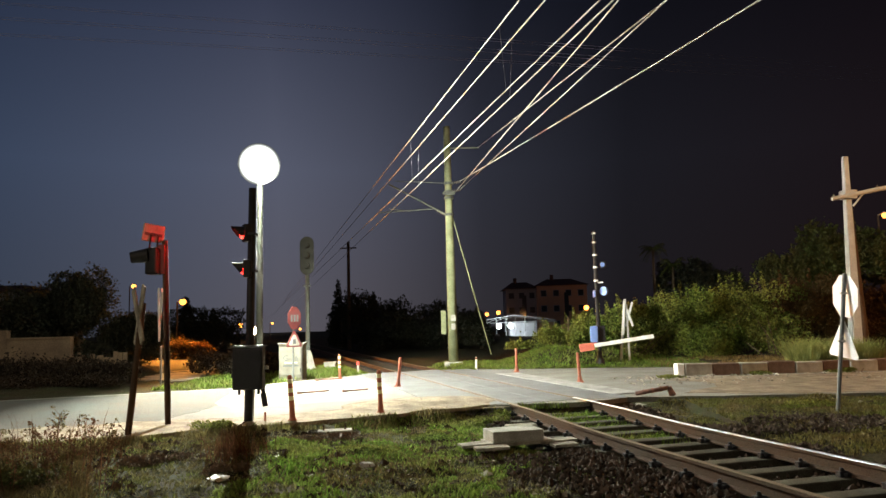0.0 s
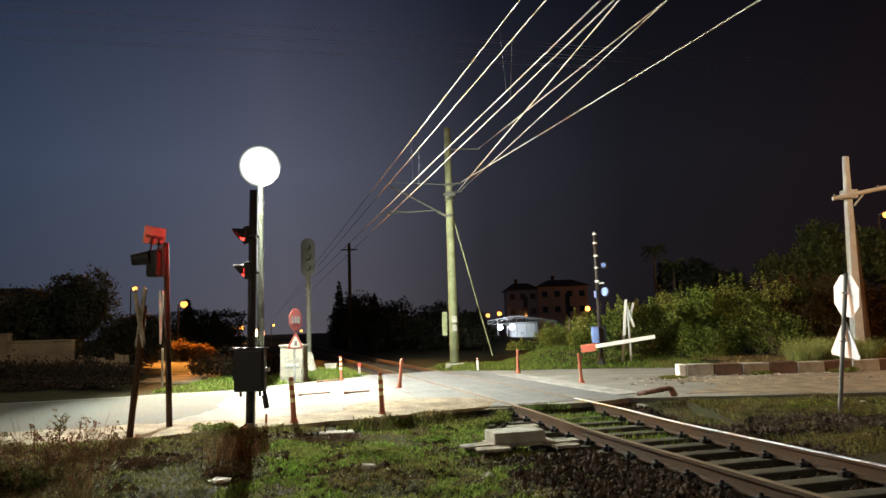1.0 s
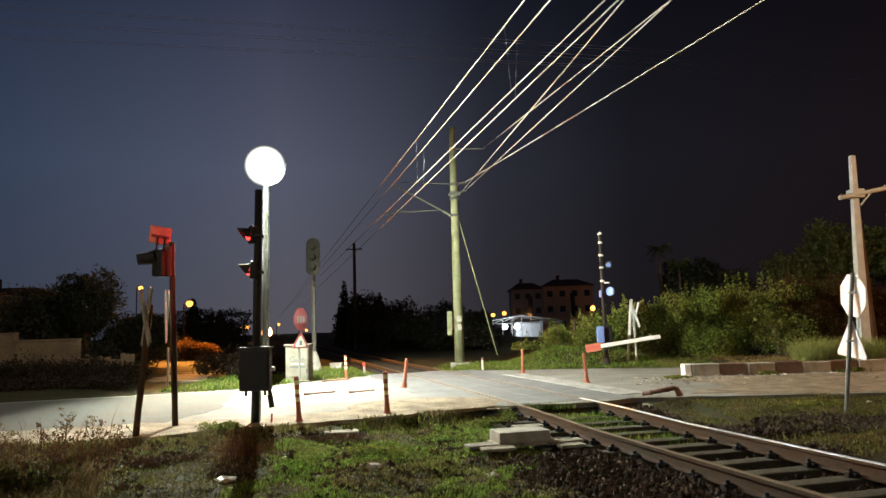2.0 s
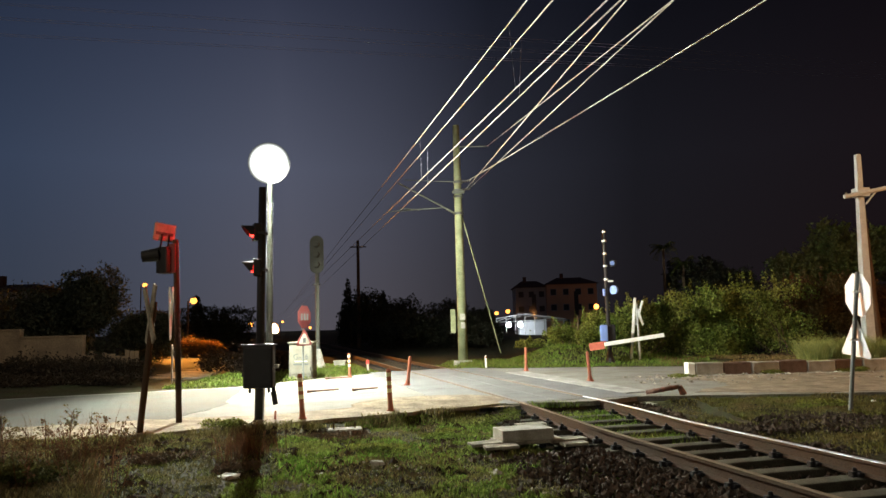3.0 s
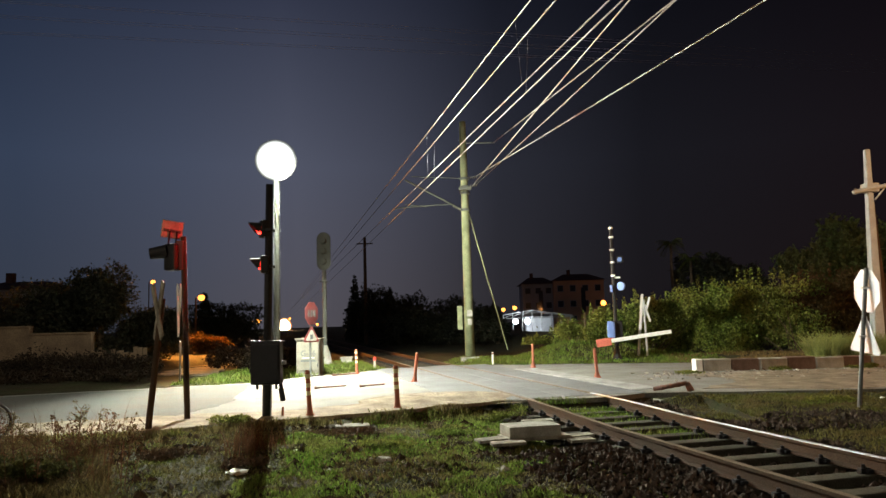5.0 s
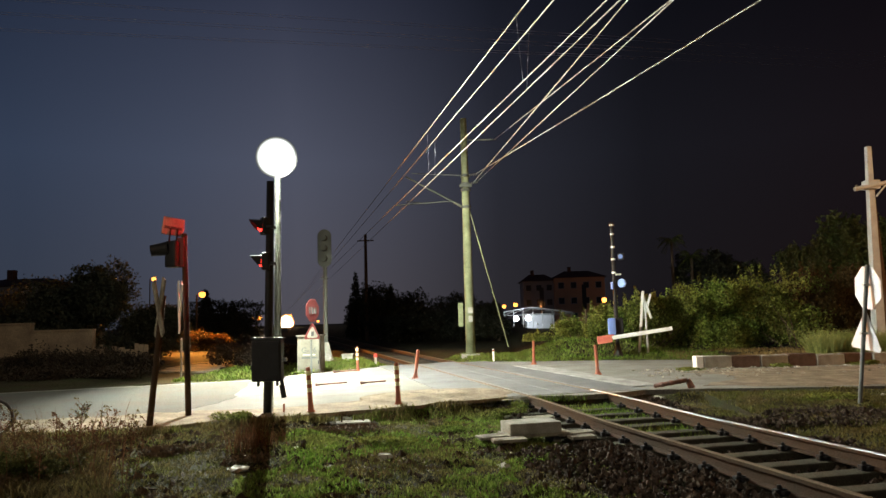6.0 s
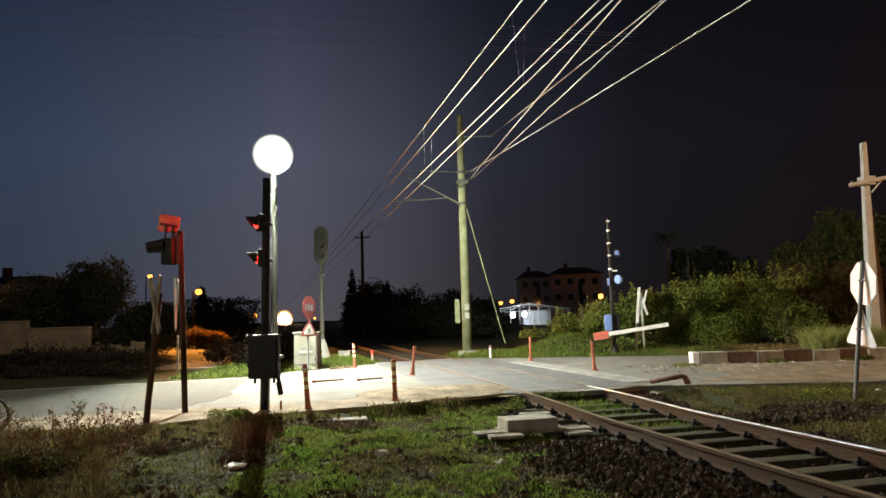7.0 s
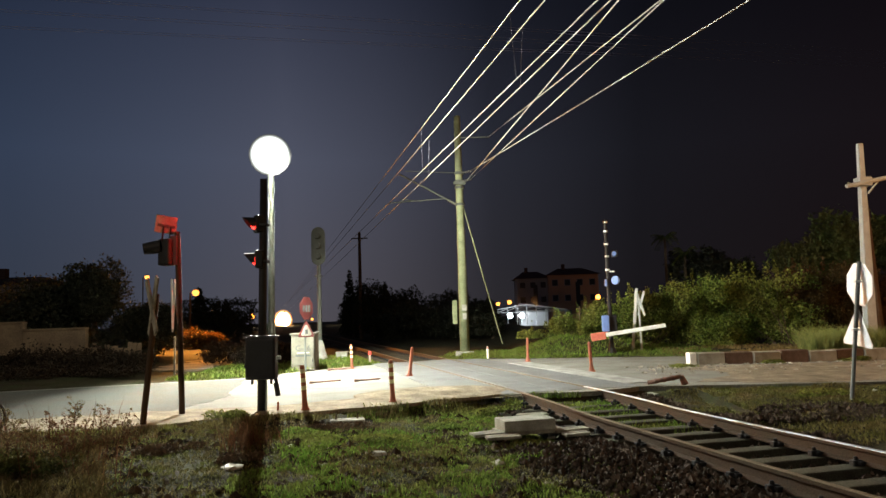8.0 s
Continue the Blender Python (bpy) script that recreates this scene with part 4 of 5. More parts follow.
def build_ballast():
    n = 30000
    xy = scatter(n, 0.0, 9, 4.5, 13.6, lambda x, y: (-2.35 + 0.5 * noise.noise((x, y, 0)) < across(x, y) < 1.5 + 0.5 * noise.noise((x * .8, y * .8, 2)) or math.hypot((x - 5.3) / 1.3, (y - 11.0) / 0.8) < 1 + 0.5 * noise.noise((x, y, 4))) and y < near_edge(x) - 0.1 and (abs(across(x, y)) > 0.9 or RNG.random() < 0.22) and (across(x, y) > -1.4 or y < 9.6))
    m = len(xy)
    base = np.array([(1, 0, 0), (-1, 0, 0), (0, 1, 0), (0, -1, 0), (0, 0, 1), (0, 0, -1)], float)
    tri = np.array([(0, 2, 4), (2, 1, 4), (1, 3, 4), (3, 0, 4), (2, 0, 5), (1, 2, 5), (3, 1, 5), (0, 3, 5)])
    s = RNG.uniform(0.018, 0.048, (m, 1, 1))
    v = base[None] * s * RNG.uniform(0.6, 1.25, (m, 6, 1)) + RNG.normal(0, 0.006, (m, 6, 3))
    a = RNG.uniform(0, 6.28, m)
    rot = np.zeros((m, 3, 3))
    rot[:, 0, 0], rot[:, 0, 1], rot[:, 1, 0], rot[:, 1, 1], rot[:, 2, 2] = np.cos(a), -np.sin(a), np.sin(a), np.cos(a), 1
    v = np.einsum("nij,nkj->nki", rot, v)
    z = np.array([ground_z(x, y) + 0.09 * max(0.0, 1 - abs(abs(across(x, y)) - 1.5) / 0.75) for x, y in xy]) + RNG.uniform(0.0, 0.04, m)
    v += np.column_stack([xy, z])[:, None, :]
    f = (np.arange(m)[:, None, None] * 6 + tri[None]).reshape(-1, 3)
    ob = part("ballast", arrays_mesh("ballast", v.reshape(-1, 3), f), M_STONE)
    tagged(ob, "dark brown crushed stone ballast", "ballast", kind="stuff")


build_ballast()


def build_clods():
    n = 9000
    xy = scatter(n, -6, 1.5, 6, 12.8, lambda x, y: y < near_edge(x) - 0.3 and abs(across(x, y)) > 2.2 and patch(x - 4, y + 2, 0.8, -0.05))
    m = len(xy)
    base = np.array([(1, 0, 0), (-1, 0, 0), (0, 1, 0), (0, -1, 0), (0, 0, 0.7), (0, 0, -1)], float)
    tri = np.array([(0, 2, 4), (2, 1, 4), (1, 3, 4), (3, 0, 4), (2, 0, 5), (1, 2, 5), (3, 1, 5), (0, 3, 5)])
    s = 0.008 + 0.075 * RNG.random((m, 1, 1)) ** 5
    v = base[None] * s * RNG.uniform(0.6, 1.3, (m, 6, 1)) + RNG.normal(0, 0.15, (m, 6, 3)) * s
    z = np.array([ground_z(x, y) for x, y in xy]) + 0.005
    v += np.column_stack([xy, z])[:, None, :]
    f = (np.arange(m)[:, None, None] * 6 + tri[None]).reshape(-1, 3)
    rub = scatter(1600, 4.4, 13, 16.5, 19.1, lambda x, y: RNG.random() < (0.9 if 4.9 < x < 6.9 and y > 18.0 else 0.5 if y > 18.5 else 0.16))
    k = len(rub)
    q = base[None] * (0.012 + 0.05 * RNG.random((k, 1, 1)) ** 3) * RNG.uniform(0.6, 1.3, (k, 6, 1)) + np.column_stack([rub, np.full(k, 0.015)])[:, None, :]
    g = (np.arange(k)[:, None, None] * 6 + tri[None]).reshape(-1, 3)
    tagged(part("rubble", arrays_mesh("rubble", q.reshape(-1, 3), g), M_RUBBLE), "pale rubble and gravel before the kerb blocks", "rubble", kind="stuff")
    peb = scatter(1500, -3.4, 1.2, 7.5, 11.6, lambda x, y: RNG.random() < 0.6 and abs(across(x, y)) > 2.2 and patch(x - 4, y + 2, 0.8, 0.0))
    k = len(peb)
    q = base[None] * (0.006 + 0.022 * RNG.random((k, 1, 1)) ** 3) * RNG.uniform(0.6, 1.3, (k, 6, 1)) + np.column_stack([peb, [ground_z(x, y) + 0.012 for x, y in peb]])[:, None, :]
    g = (np.arange(k)[:, None, None] * 6 + tri[None]).reshape(-1, 3)
    tagged(part("pebbles", arrays_mesh("pebbles", q.reshape(-1, 3), g), M_RUBBLE), "small pale pebbles and crumbs on bare soil", "pebbles", kind="stuff")
    tagged(part("earth_clods", arrays_mesh("earth_clods", v.reshape(-1, 3), f), M_CLOD), "dark lumps of earth among the grass", "soil", kind="stuff")


M_RUBBLE = mat("pale_rubble", (0.30, 0.275, 0.225), 0.9, var=0.25, scale=6, fine=40, bump=0.3, random_tint=0.5)
build_clods()


# ---- signals and signs west of the track ----
def signal_head(parent, m, lens_material, long_visor=0.22, label="black hooded lamp head"):
    """A round lamp head that faces -y of m: housing, visor and lens."""
    bm = box(0.24, 0.14, 0.30, (0, 0.07, -0.15), 0.03)
    bm.transform(m)
    head = part("lamp_head", bm, M_BLACK, parent, label)
    bm = bmesh.new()
    n, r0, r1 = 18, 0.105, 0.112
    ring = []
    for r, y in ((r0, 0.0), (r0, -long_visor), (r1, -long_visor), (r1, 0.0)):
        ring.append([bm.verts.new((r * math.cos(a), y * (0.55 + 0.45 * math.sin(a)) if y else 0.0, r * math.sin(a))) for a in [math.pi * (-0.18 + 1.36 * i / n) for i in range(n + 1)]])
    for a, b in zip(ring, ring[1:] + ring[:1]):
        for i in range(n):
            bm.faces.new((a[i], a[i + 1], b[i + 1], b[i]))
    bm.transform(m)
    part("visor", bm, M_BLACK, head)
    bm = rod((0, 0.0, 0), (0, -0.045, 0), 0.10, 0.07, 20)
    bm.transform(m)
    part("lens", bm, lens_material, head, "glowing red lens" if lens_material is G_RED else "dark lens")


def build_crossing_signal():
    x, y = -3.33, 12.04
    z = -0.12
    s = thing("crossing_signal", (x, y, z), "black crossing signal post with a control box and red lamps", "signal")
    part("post", rod((0, 0, -0.15), (0.06, 0, 4.08), 0.078, 0.062, 18), M_BLACK, s, smooth=True)
    foot = rod((0, 0, -0.05), (0, 0, 0.12), 0.16, 0.085, 16)
    part("foot", foot, M_BLACK, s)
    cab = part("control_box", box(0.50, 0.22, 0.70, (0.05, -0.16, 0.66), 0.03), M_BOXGREY, s, "dark grey control box")
    part("door", box(0.44, 0.02, 0.62, (0.05, -0.28, 0.70), 0.008), M_BOXGREY, cab)
    part("lid", box(0.54, 0.26, 0.025, (0.05, -0.16, 1.36), 0.008), M_BOXGREY, cab)
    for dx in (-0.13, 0.19):
        part("cable_gland", rod((0.05 + dx - 0.03, -0.16, 0.58), (0.05 + dx - 0.03, -0.16, 0.67), 0.022, None, 10), M_BLACK, cab)
    part("hinge", box(0.03, 0.05, 0.08, (-0.21, -0.2, 0.85), 0.006), M_BLACK, cab)
    lever = part("lever", box(0.055, 0.05, 0.62, (0, 0, -0.62), 0.012, Matrix.Translation((0.32, -0.14, 1.04)) @ pose(0, 0, 0, 0, -10, 0)), M_BLACK, s, "short hanging lever")
    part("lever_bracket", box(0.14, 0.05, 0.06, (0.30, -0.14, 0.98), 0.01), M_GALV, s)
    part("tip", box(0.085, 0.04, 0.22, (0, 0, -0.66), 0.012, Matrix.Translation((0.32, -0.15, 1.04)) @ pose(0, 0, 0, 0, -10, 0)), M_BLACK, lever)
    part("thin_pipe", rod((0.085, -0.05, 0.1), (0.105, -0.05, 0.68), 0.014, None, 8), M_GALV, s)
    m = Matrix.Translation((-0.10, -0.02, 3.30)) @ pose(0, 0, 0, 0, 0, -62)
    signal_head(s, m, G_RED, 0.2)
    m = Matrix.Translation((-0.08, -0.02, 2.68)) @ pose(0, 0, 0, 0, 0, -84)
    signal_head(s, m, G_RED, 0.2)
    for zz in (2.62, 3.25):
        part("clamp", box(0.2, 0.2, 0.05, (0.03, 0, zz), 0.01), M_BLACK, s)


build_crossing_signal()


def cross_boards(parent, m, half=0.5, spread=38, width=0.13, materials=None, tips=True):
    """Two crossed boards in the plane x-z of m."""
    for sg, mt in zip((1, -1), materials or (M_WHITE, M_WHITE)):
        bm = box(width, 0.025, 2 * half, (0, 0.013 * sg, -half), 0.006, None)
        bm.transform(m @ pose(0, 0, 0, 0, spread * sg, 0))
        b = part("cross_board", bm, mt, parent, "white board of the warning cross")
        for e in (-1, 1) if tips else ():
            bm = box(width + 0.004, 0.031, 0.14, (0, 0.013 * sg, e * (half - 0.085) - 0.07), 0.004)
            bm.transform(m @ pose(0, 0, 0, 0, spread * sg, 0))
            part("red_tip", bm, M_REDFADED, b, "faded red board tip")


def leaning_post(parent, top, r=0.04, material=None, low=-0.25):
    part("post", rod((top[0] * low / top[2], top[1] * low / top[2], low), top, r, r * 0.95, 12), material or M_GALV, parent)


def build_west_signs():
    a = thing("warning_cross", (-4.80, 10.8, -0.08), "leaning post with a warning cross seen edge-on", "road sign", "warning crosses")
    leaning_post(a, (0.20, 0, 2.05), 0.048, M_RUST)
    # white boards take a concrete grey that puts their dimness into colour
    cross_boards(a, Matrix.Translation((0.165, -0.07, 1.86)) @ pose(0, 0, 0, 0, 4, 130), 0.48, 27, 0.14, (M_OLDCONC, M_OLDCONC), False)
    b = thing("road_signal", (-4.62, 11.9, -0.08), "leaning post with a hooded traffic signal, top plate and warning boards", "traffic light")
    leaning_post(b, (-0.10, 0, 3.15), 0.05, M_RUST)
    # white plate in concrete grey, so little white light shows beside the red
    plate = part("plate", prism([(-0.18, -0.15), (0.18, -0.15), (0.18, 0.15), (-0.18, 0.15)], 0.02, Matrix.Translation((-0.27, -0.06, 3.27)) @ pose(0, 0, 0, 0, 7, 40), 0.004), M_CONC, b, "white plate above the signal, lit red")
    for k in range(3):
        part("mark", box(0.09, 0.006, 0.05, (0, 0, 0), 0, Matrix.Translation((-0.27, -0.06, 3.27)) @ pose(0, 0, 0, 0, 7, 40) @ Matrix.Translation((-0.1 + 0.10 * k, -0.016, -0.05))), M_INK, plate, "dark mark")
    for x in (-0.06, 0.06):
        part("plate_bracket", box(0.025, 0.02, 0.26, (0, 0, -0.26), 0.003, Matrix.Translation((-0.27, -0.085, 3.24)) @ pose(0, 0, 0, 0, 7, 40) @ Matrix.Translation((x, 0, 0))), M_BLACK, b)
    head = box(0.24, 0.22, 0.46, (0, 0, 0), 0.04)
    head.transform(Matrix.Translation((-0.26, -0.02, 2.57)) @ pose(0, 0, 0, 0, 0, -20))
    hd = part("lamp_head", head, M_BLACK, b, "black signal housing")
    part("visor", rod((-0.36, -0.06, 2.90), (-0.62, -0.13, 2.86), 0.12, 0.095, 16), M_BLACK, hd)
    part("back_plate", box(0.12, 0.03, 0.5, (-0.14, -0.05, 2.58), 0.01), M_DIMRED, hd)
    cross_boards(b, Matrix.Translation((-0.14, -0.07, 1.9)) @ pose(0, 0, 0, 0, -4, 116), 0.46, 27, 0.15, (M_WHITE, M_WHITE), False)
    part("lower_board", box(0.3, 0.025, 0.62, (0, 0, 0), 0.006, Matrix.Translation((-0.11, -0.06, 0.75)) @ pose(0, 0, 0, 0, -3, 110)), M_CONC, b, "narrow pale weathered board")


build_west_signs()


def octagon(parent, m, r, front, name="plate", label=""):
    return part(name, prism(regular(8, r, math.pi / 8), 0.012, m, 0.002), front, parent, label)


def triangle_points(side):
    h = side * 0.866
    return [(-side / 2 + 0.04, -h / 3), (side / 2 - 0.04, -h / 3), (side / 2 - 0.01, -h / 3 + 0.05), (0.03, 2 * h / 3 - 0.03), (-0.03, 2 * h / 3 - 0.03), (-side / 2 + 0.01, -h / 3 + 0.05)]


def build_stop_sign_west():
    s = thing("stop_sign", (-4.50, 21.0, 0), "red octagonal stop sign above a triangular warning sign", "stop sign", "stop signs")
    leaning_post(s, (0.0, 0, 2.18), 0.03, M_DULLGALV)
    f = pose(0, 0, 0, 0, 0, 68)
    p = octagon(s, f @ Matrix.Translation((0, -0.05, 1.87)), 0.36, M_DIMRED, label="red stop plate with white lettering")
    # white lettering and field take grey materials to dim the sign
    for k in range(3):
        part("letter_bar", box(0.09, 0.008, 0.2, (0, 0, 0), 0.002, f @ Matrix.Translation((-0.15 + 0.15 * k, -0.06, 1.77))), M_DULLGALV, p, "white bar of lettering")
    f2 = pose(0, 0, 0, 0, 0, 48)
    t = part("triangle_plate", prism(triangle_points(0.58), 0.012, f2 @ Matrix.Translation((0, -0.05, 1.19)), 0.002), M_DIMRED, s, "red-edged triangular plate")
    part("triangle_field", prism(triangle_points(0.40), 0.006, f2 @ Matrix.Translation((0, -0.062, 1.18)), 0.001), M_CONC, t, "white field")
    part("symbol", box(0.10, 0.006, 0.14, (0, 0, 0), 0.002, f2 @ Matrix.Translation((0, -0.068, 1.11))), M_INK, t, "dark symbol")


build_stop_sign_west()


def build_cabinet():
    c = thing("signal_cabinet", (-4.72, 22.0, 0.0), "cream railway signal cabinet with painted lettering", "cabinet")
    body = part("body", box(0.74, 0.55, 1.1, (0, 0, -0.02), 0.015), M_CABINET, c)
    part("roof", box(0.82, 0.64, 0.06, (0, 0, 1.08), 0.02), M_CABINET, c)
    part("door", box(0.64, 0.02, 0.86, (0, -0.285, 0.16), 0.006), M_CABINET, c)
    part("plinth", box(0.78, 0.6, 0.1, (0, 0, -0.06), 0.01), M_CONC, c)
    part("bar", box(0.46, 0.006, 0.05, (0, -0.297, 0.42), 0.001), M_INK, body, "dark bar of small print")
    part("bar", box(0.38, 0.006, 0.03, (0, -0.297, 0.52), 0.001), M_GALV, body, "pale bar of small print")
    part("handle", box(0.025, 0.04, 0.12, (0.29, -0.30, 0.25), 0.006), M_BLACK, c)
    curve = bpy.data.curves.new("text", "FONT")
    curve.body, curve.size, curve.extrude, curve.align_x = "G-16", 0.23, 0.002, "CENTER"
    ob = bpy.data.objects.new("text", curve)
    me = bpy.data.meshes.new_from_object(ob)
    bpy.data.objects.remove(ob)
    t = part("lettering", me, M_INK, body, "dark painted letters G-16")
    t.matrix_local = pose(0, -0.298, 0.60, 90, 0, 0)
    box2 = thing("marker_stone", (-4.55, 28.0, 0), "small concrete box in the grass", "concrete box")
    part("body", box(0.42, 0.3, 0.24, (0, 0, -0.03), 0.02), M_CONC, box2)
    part("lid", box(0.48, 0.36, 0.06, (0, 0, 0.21), 0.015), M_CONC, box2)


build_cabinet()


def build_railway_signal():
    s = thing("railway_signal", (-5.3, 27.4, 0), "tall grey railway signal with a rounded lamp board", "signal")
    part("pole", rod((0, 0, 0.7), (0.0, 0, 3.9), 0.085, 0.075, 14), M_DARKSTEEL, s)
    part("base", rod((0, 0, -0.1), (0, 0, 0.75), 0.34, 0.11, 12), M_CONC, s)
    pts = [(0.27 * math.cos(a), 0.27 * math.sin(a) + 0.48) for a in np.linspace(0, math.pi, 9)] + [(0.27 * math.cos(a), 0.27 * math.sin(a) - 0.48) for a in np.linspace(math.pi, 2 * math.pi, 9)]
    board = part("board", prism(pts, 0.04, Matrix.Translation((0, -0.08, 4.40)), 0.006), M_DARKSTEEL, s, "grey rounded lamp board")
    for k in range(3):
        part("lamp", rod((0, -0.30, 4.8 - 0.4 * k), (0, -0.09, 4.8 - 0.4 * k), 0.11, 0.13, 14), M_DARKSTEEL, board)
    part("ladder", box(0.3, 0.04, 0.05, (0, -0.1, 3.2), 0.005), M_DARKSTEEL, s)


build_railway_signal()


# ---- the barrier and signs east of the track ----
def build_barrier():
    b = thing("barrier", (5.32, 24.7, 0.0), "level crossing barrier with a black mast and a white boom", "barrier")
    part("mast", rod((0, 0, 0.1), (0.0, 0, 4.72), 0.075, 0.05, 14), M_BLACK, b)
    part("foot", rod((0, 0, -0.05), (0, 0, 0.4), 0.2, 0.08, 8), M_BLACK, b)
    for z in (4.62, 4.3, 3.85, 3.42, 2.95):
        part("band", rod((0, 0, z - 0.03), (0, 0, z + 0.03), 0.078, None, 12), M_WHITE, b, "white band")
    part("drive_box", box(0.44, 0.4, 0.6, (-0.05, -0.1, 0.78), 0.03), M_BLACK, b, "black barrier drive box")
    part("drive_cover", box(0.26, 0.12, 0.56, (-0.24, -0.36, 0.82), 0.05), M_BLUE, b, "blue-grey drive cover")
    l1 = part("lamp_head", box(0.2, 0.2, 0.24, (0.26, -0.05, 3.38), 0.04), M_BLACK, b)
    part("lens", rod((0.22, -0.16, 3.5), (0.22, -0.14, 3.5), 0.08, None, 14), M_BLUE, l1)
    part("sign_disc", rod((0.22, -0.06, 2.58), (0.28, 0.0, 2.58), 0.15, None, 20), M_BLUE, b, "bluish back of a round sign")
    part("disc_bracket", box(0.2, 0.04, 0.05, (0.14, -0.02, 2.86), 0.01), M_WHITE, b)
    part("side_lamp", box(0.07, 0.14, 0.24, (-0.10, -0.05, 2.38), 0.02), M_BLUE, b)
    tilt = Matrix.Translation((-0.27, -0.38, 0.70)) @ pose(0, 0, 0, 0, -7.6, -4)
    bm = box(2.02, 0.07, 0.13, (1.03, 0, -0.05), 0.015)
    bm.transform(tilt)
    boom = part("boom", bm, M_WHITE, b, "white painted barrier boom")
    bm = box(0.5, 0.1, 0.26, (-0.24, 0, -0.13), 0.03)
    bm.transform(tilt)
    part("counterweight", bm, M_REDFADED, boom, "faded red counterweight")
    bm = box(0.16, 0.12, 0.3, (0.02, 0.06, 0.05), 0.03)
    bm.transform(tilt)
    part("hub", bm, M_RED, boom, "red boom hub")


build_barrier()


def build_east_signs():
    a = thing("warning_cross", (6.12, 25.05, 0), "leaning white post with a warning cross beside the barrier", "road sign", "warning crosses")
    leaning_post(a, (0.24, 0, 2.25), 0.05, M_PALE)
    part("cross_board", box(0.10, 0.03, 1.25, (0, 0, 0), 0.006, Matrix.Translation((0.12, -0.06, 1.05)) @ pose(0, 0, 0, 0, 7, -50)), M_PALE, a, "white board of the warning cross")
    b = thing("warning_cross", (6.40, 24.9, 0), "white warning cross with red tips on a thin post", "road sign", "warning crosses")
    leaning_post(b, (-0.02, 0, 2.1), 0.04, M_PALE)
    cross_boards(b, Matrix.Translation((0.04, -0.06, 1.75)) @ pose(0, 0, 0, 0, 0, -62), 0.46, 24, 0.10, (M_PALE, M_PALE), False)
    s = thing("stop_sign", (6.49, 11.98, -0.06), "pale backs of octagonal and triangular signs on a leaning post", "stop sign", "stop signs")
    leaning_post(s, (0.31, 0, 2.25), 0.034, M_DULLGALV)
    m = Matrix.Translation((0.29, 0.08, 1.87)) @ pose(0, 0, 0, 0, 6, -88) @ Matrix.Translation((0, 0.042, 0))
    octagon(s, m, 0.385, M_SIGNBACK, label="pale back of an octagonal plate")
    m = Matrix.Translation((0.18, 0.06, 1.06)) @ pose(0, 0, 0, 0, 6, -84) @ Matrix.Translation((0, 0.042, 0))
    part("triangle_plate", prism(triangle_points(0.76), 0.012, m, 0.002), M_SIGNBACK, s, "pale back of a triangular plate")
    for z, x in ((1.9, 0.262), (1.1, 0.152)):
        part("clamp", box(0.12, 0.05, 0.04, (x, -0.01, z), 0.006), M_GALV, s)


build_east_signs()


def build_east_poles():
    p = thing("utility_pole", (13.38, 23.3, 0.0), "tapered pale concrete utility pole with a steel crossarm", "utility pole")
    p.matrix_world = pose(13.38, 23.3, 0, 0, 1.7, 0)
    bm = bmesh.new()
    bmesh.ops.create_cone(bm, cap_ends=True, segments=4, radius1=0.235, radius2=0.118, depth=7.0, matrix=Matrix.Translation((0, 0, 3.3)) @ Matrix.Rotation(math.pi / 4, 4, "Z"))
    bmesh.ops.bevel(bm, geom=bm.edges[:], offset=0.02, segments=1, affect="EDGES")
    part("shaft", bm, M_PALE, p)
    part("crossarm", rod((-0.62, -0.2, 5.33), (1.9, -0.2, 5.86), 0.07, 0.075, 12), M_PALE, p)
    part("clamp", box(0.42, 0.4, 0.3, (0.02, -0.03, 5.35), 0.04), M_PALE, p)
    part("brace", rod((0.1, -0.15, 5.1), (0.5, -0.2, 5.6), 0.03, None, 8), M_PALE, p)
    for x in (-0.55, 0.9, 1.7):
        part("insulator", rod((x, -0.2, 5.42 + 0.21 * x), (x, -0.2, 5.58 + 0.21 * x), 0.05, 0.035, 10), M_CABINET, p)
    w = thing("utility_pole", (14.55, 24.8, 0.1), "dark wooden utility pole tinted by orange light", "utility pole")
    part("shaft", rod((0, 0, -0.3), (-0.15, 0, 5.6), 0.19, 0.13, 12), M_WOOD, w)
    f = thing("utility_pole", (-8.1, 60, 0), "dark distant wooden pole", "utility pole")
    part("shaft", rod((0, 0, -0.3), (0, 0, 9.0), 0.17, 0.12, 10), M_WOOD, f)
    part("crossarm", box(1.4, 0.1, 0.1, (0, 0, 8.4), 0.01), M_WOOD, f)
    g = thing("fence_post", (4.75, 27.5, 0.5), "thin wooden stake in the hedge", "post")
    part("shaft", rod((0, 0, -0.3), (0.02, 0, 1.25), 0.045, 0.035, 8), M_WOOD, g)


build_east_poles()


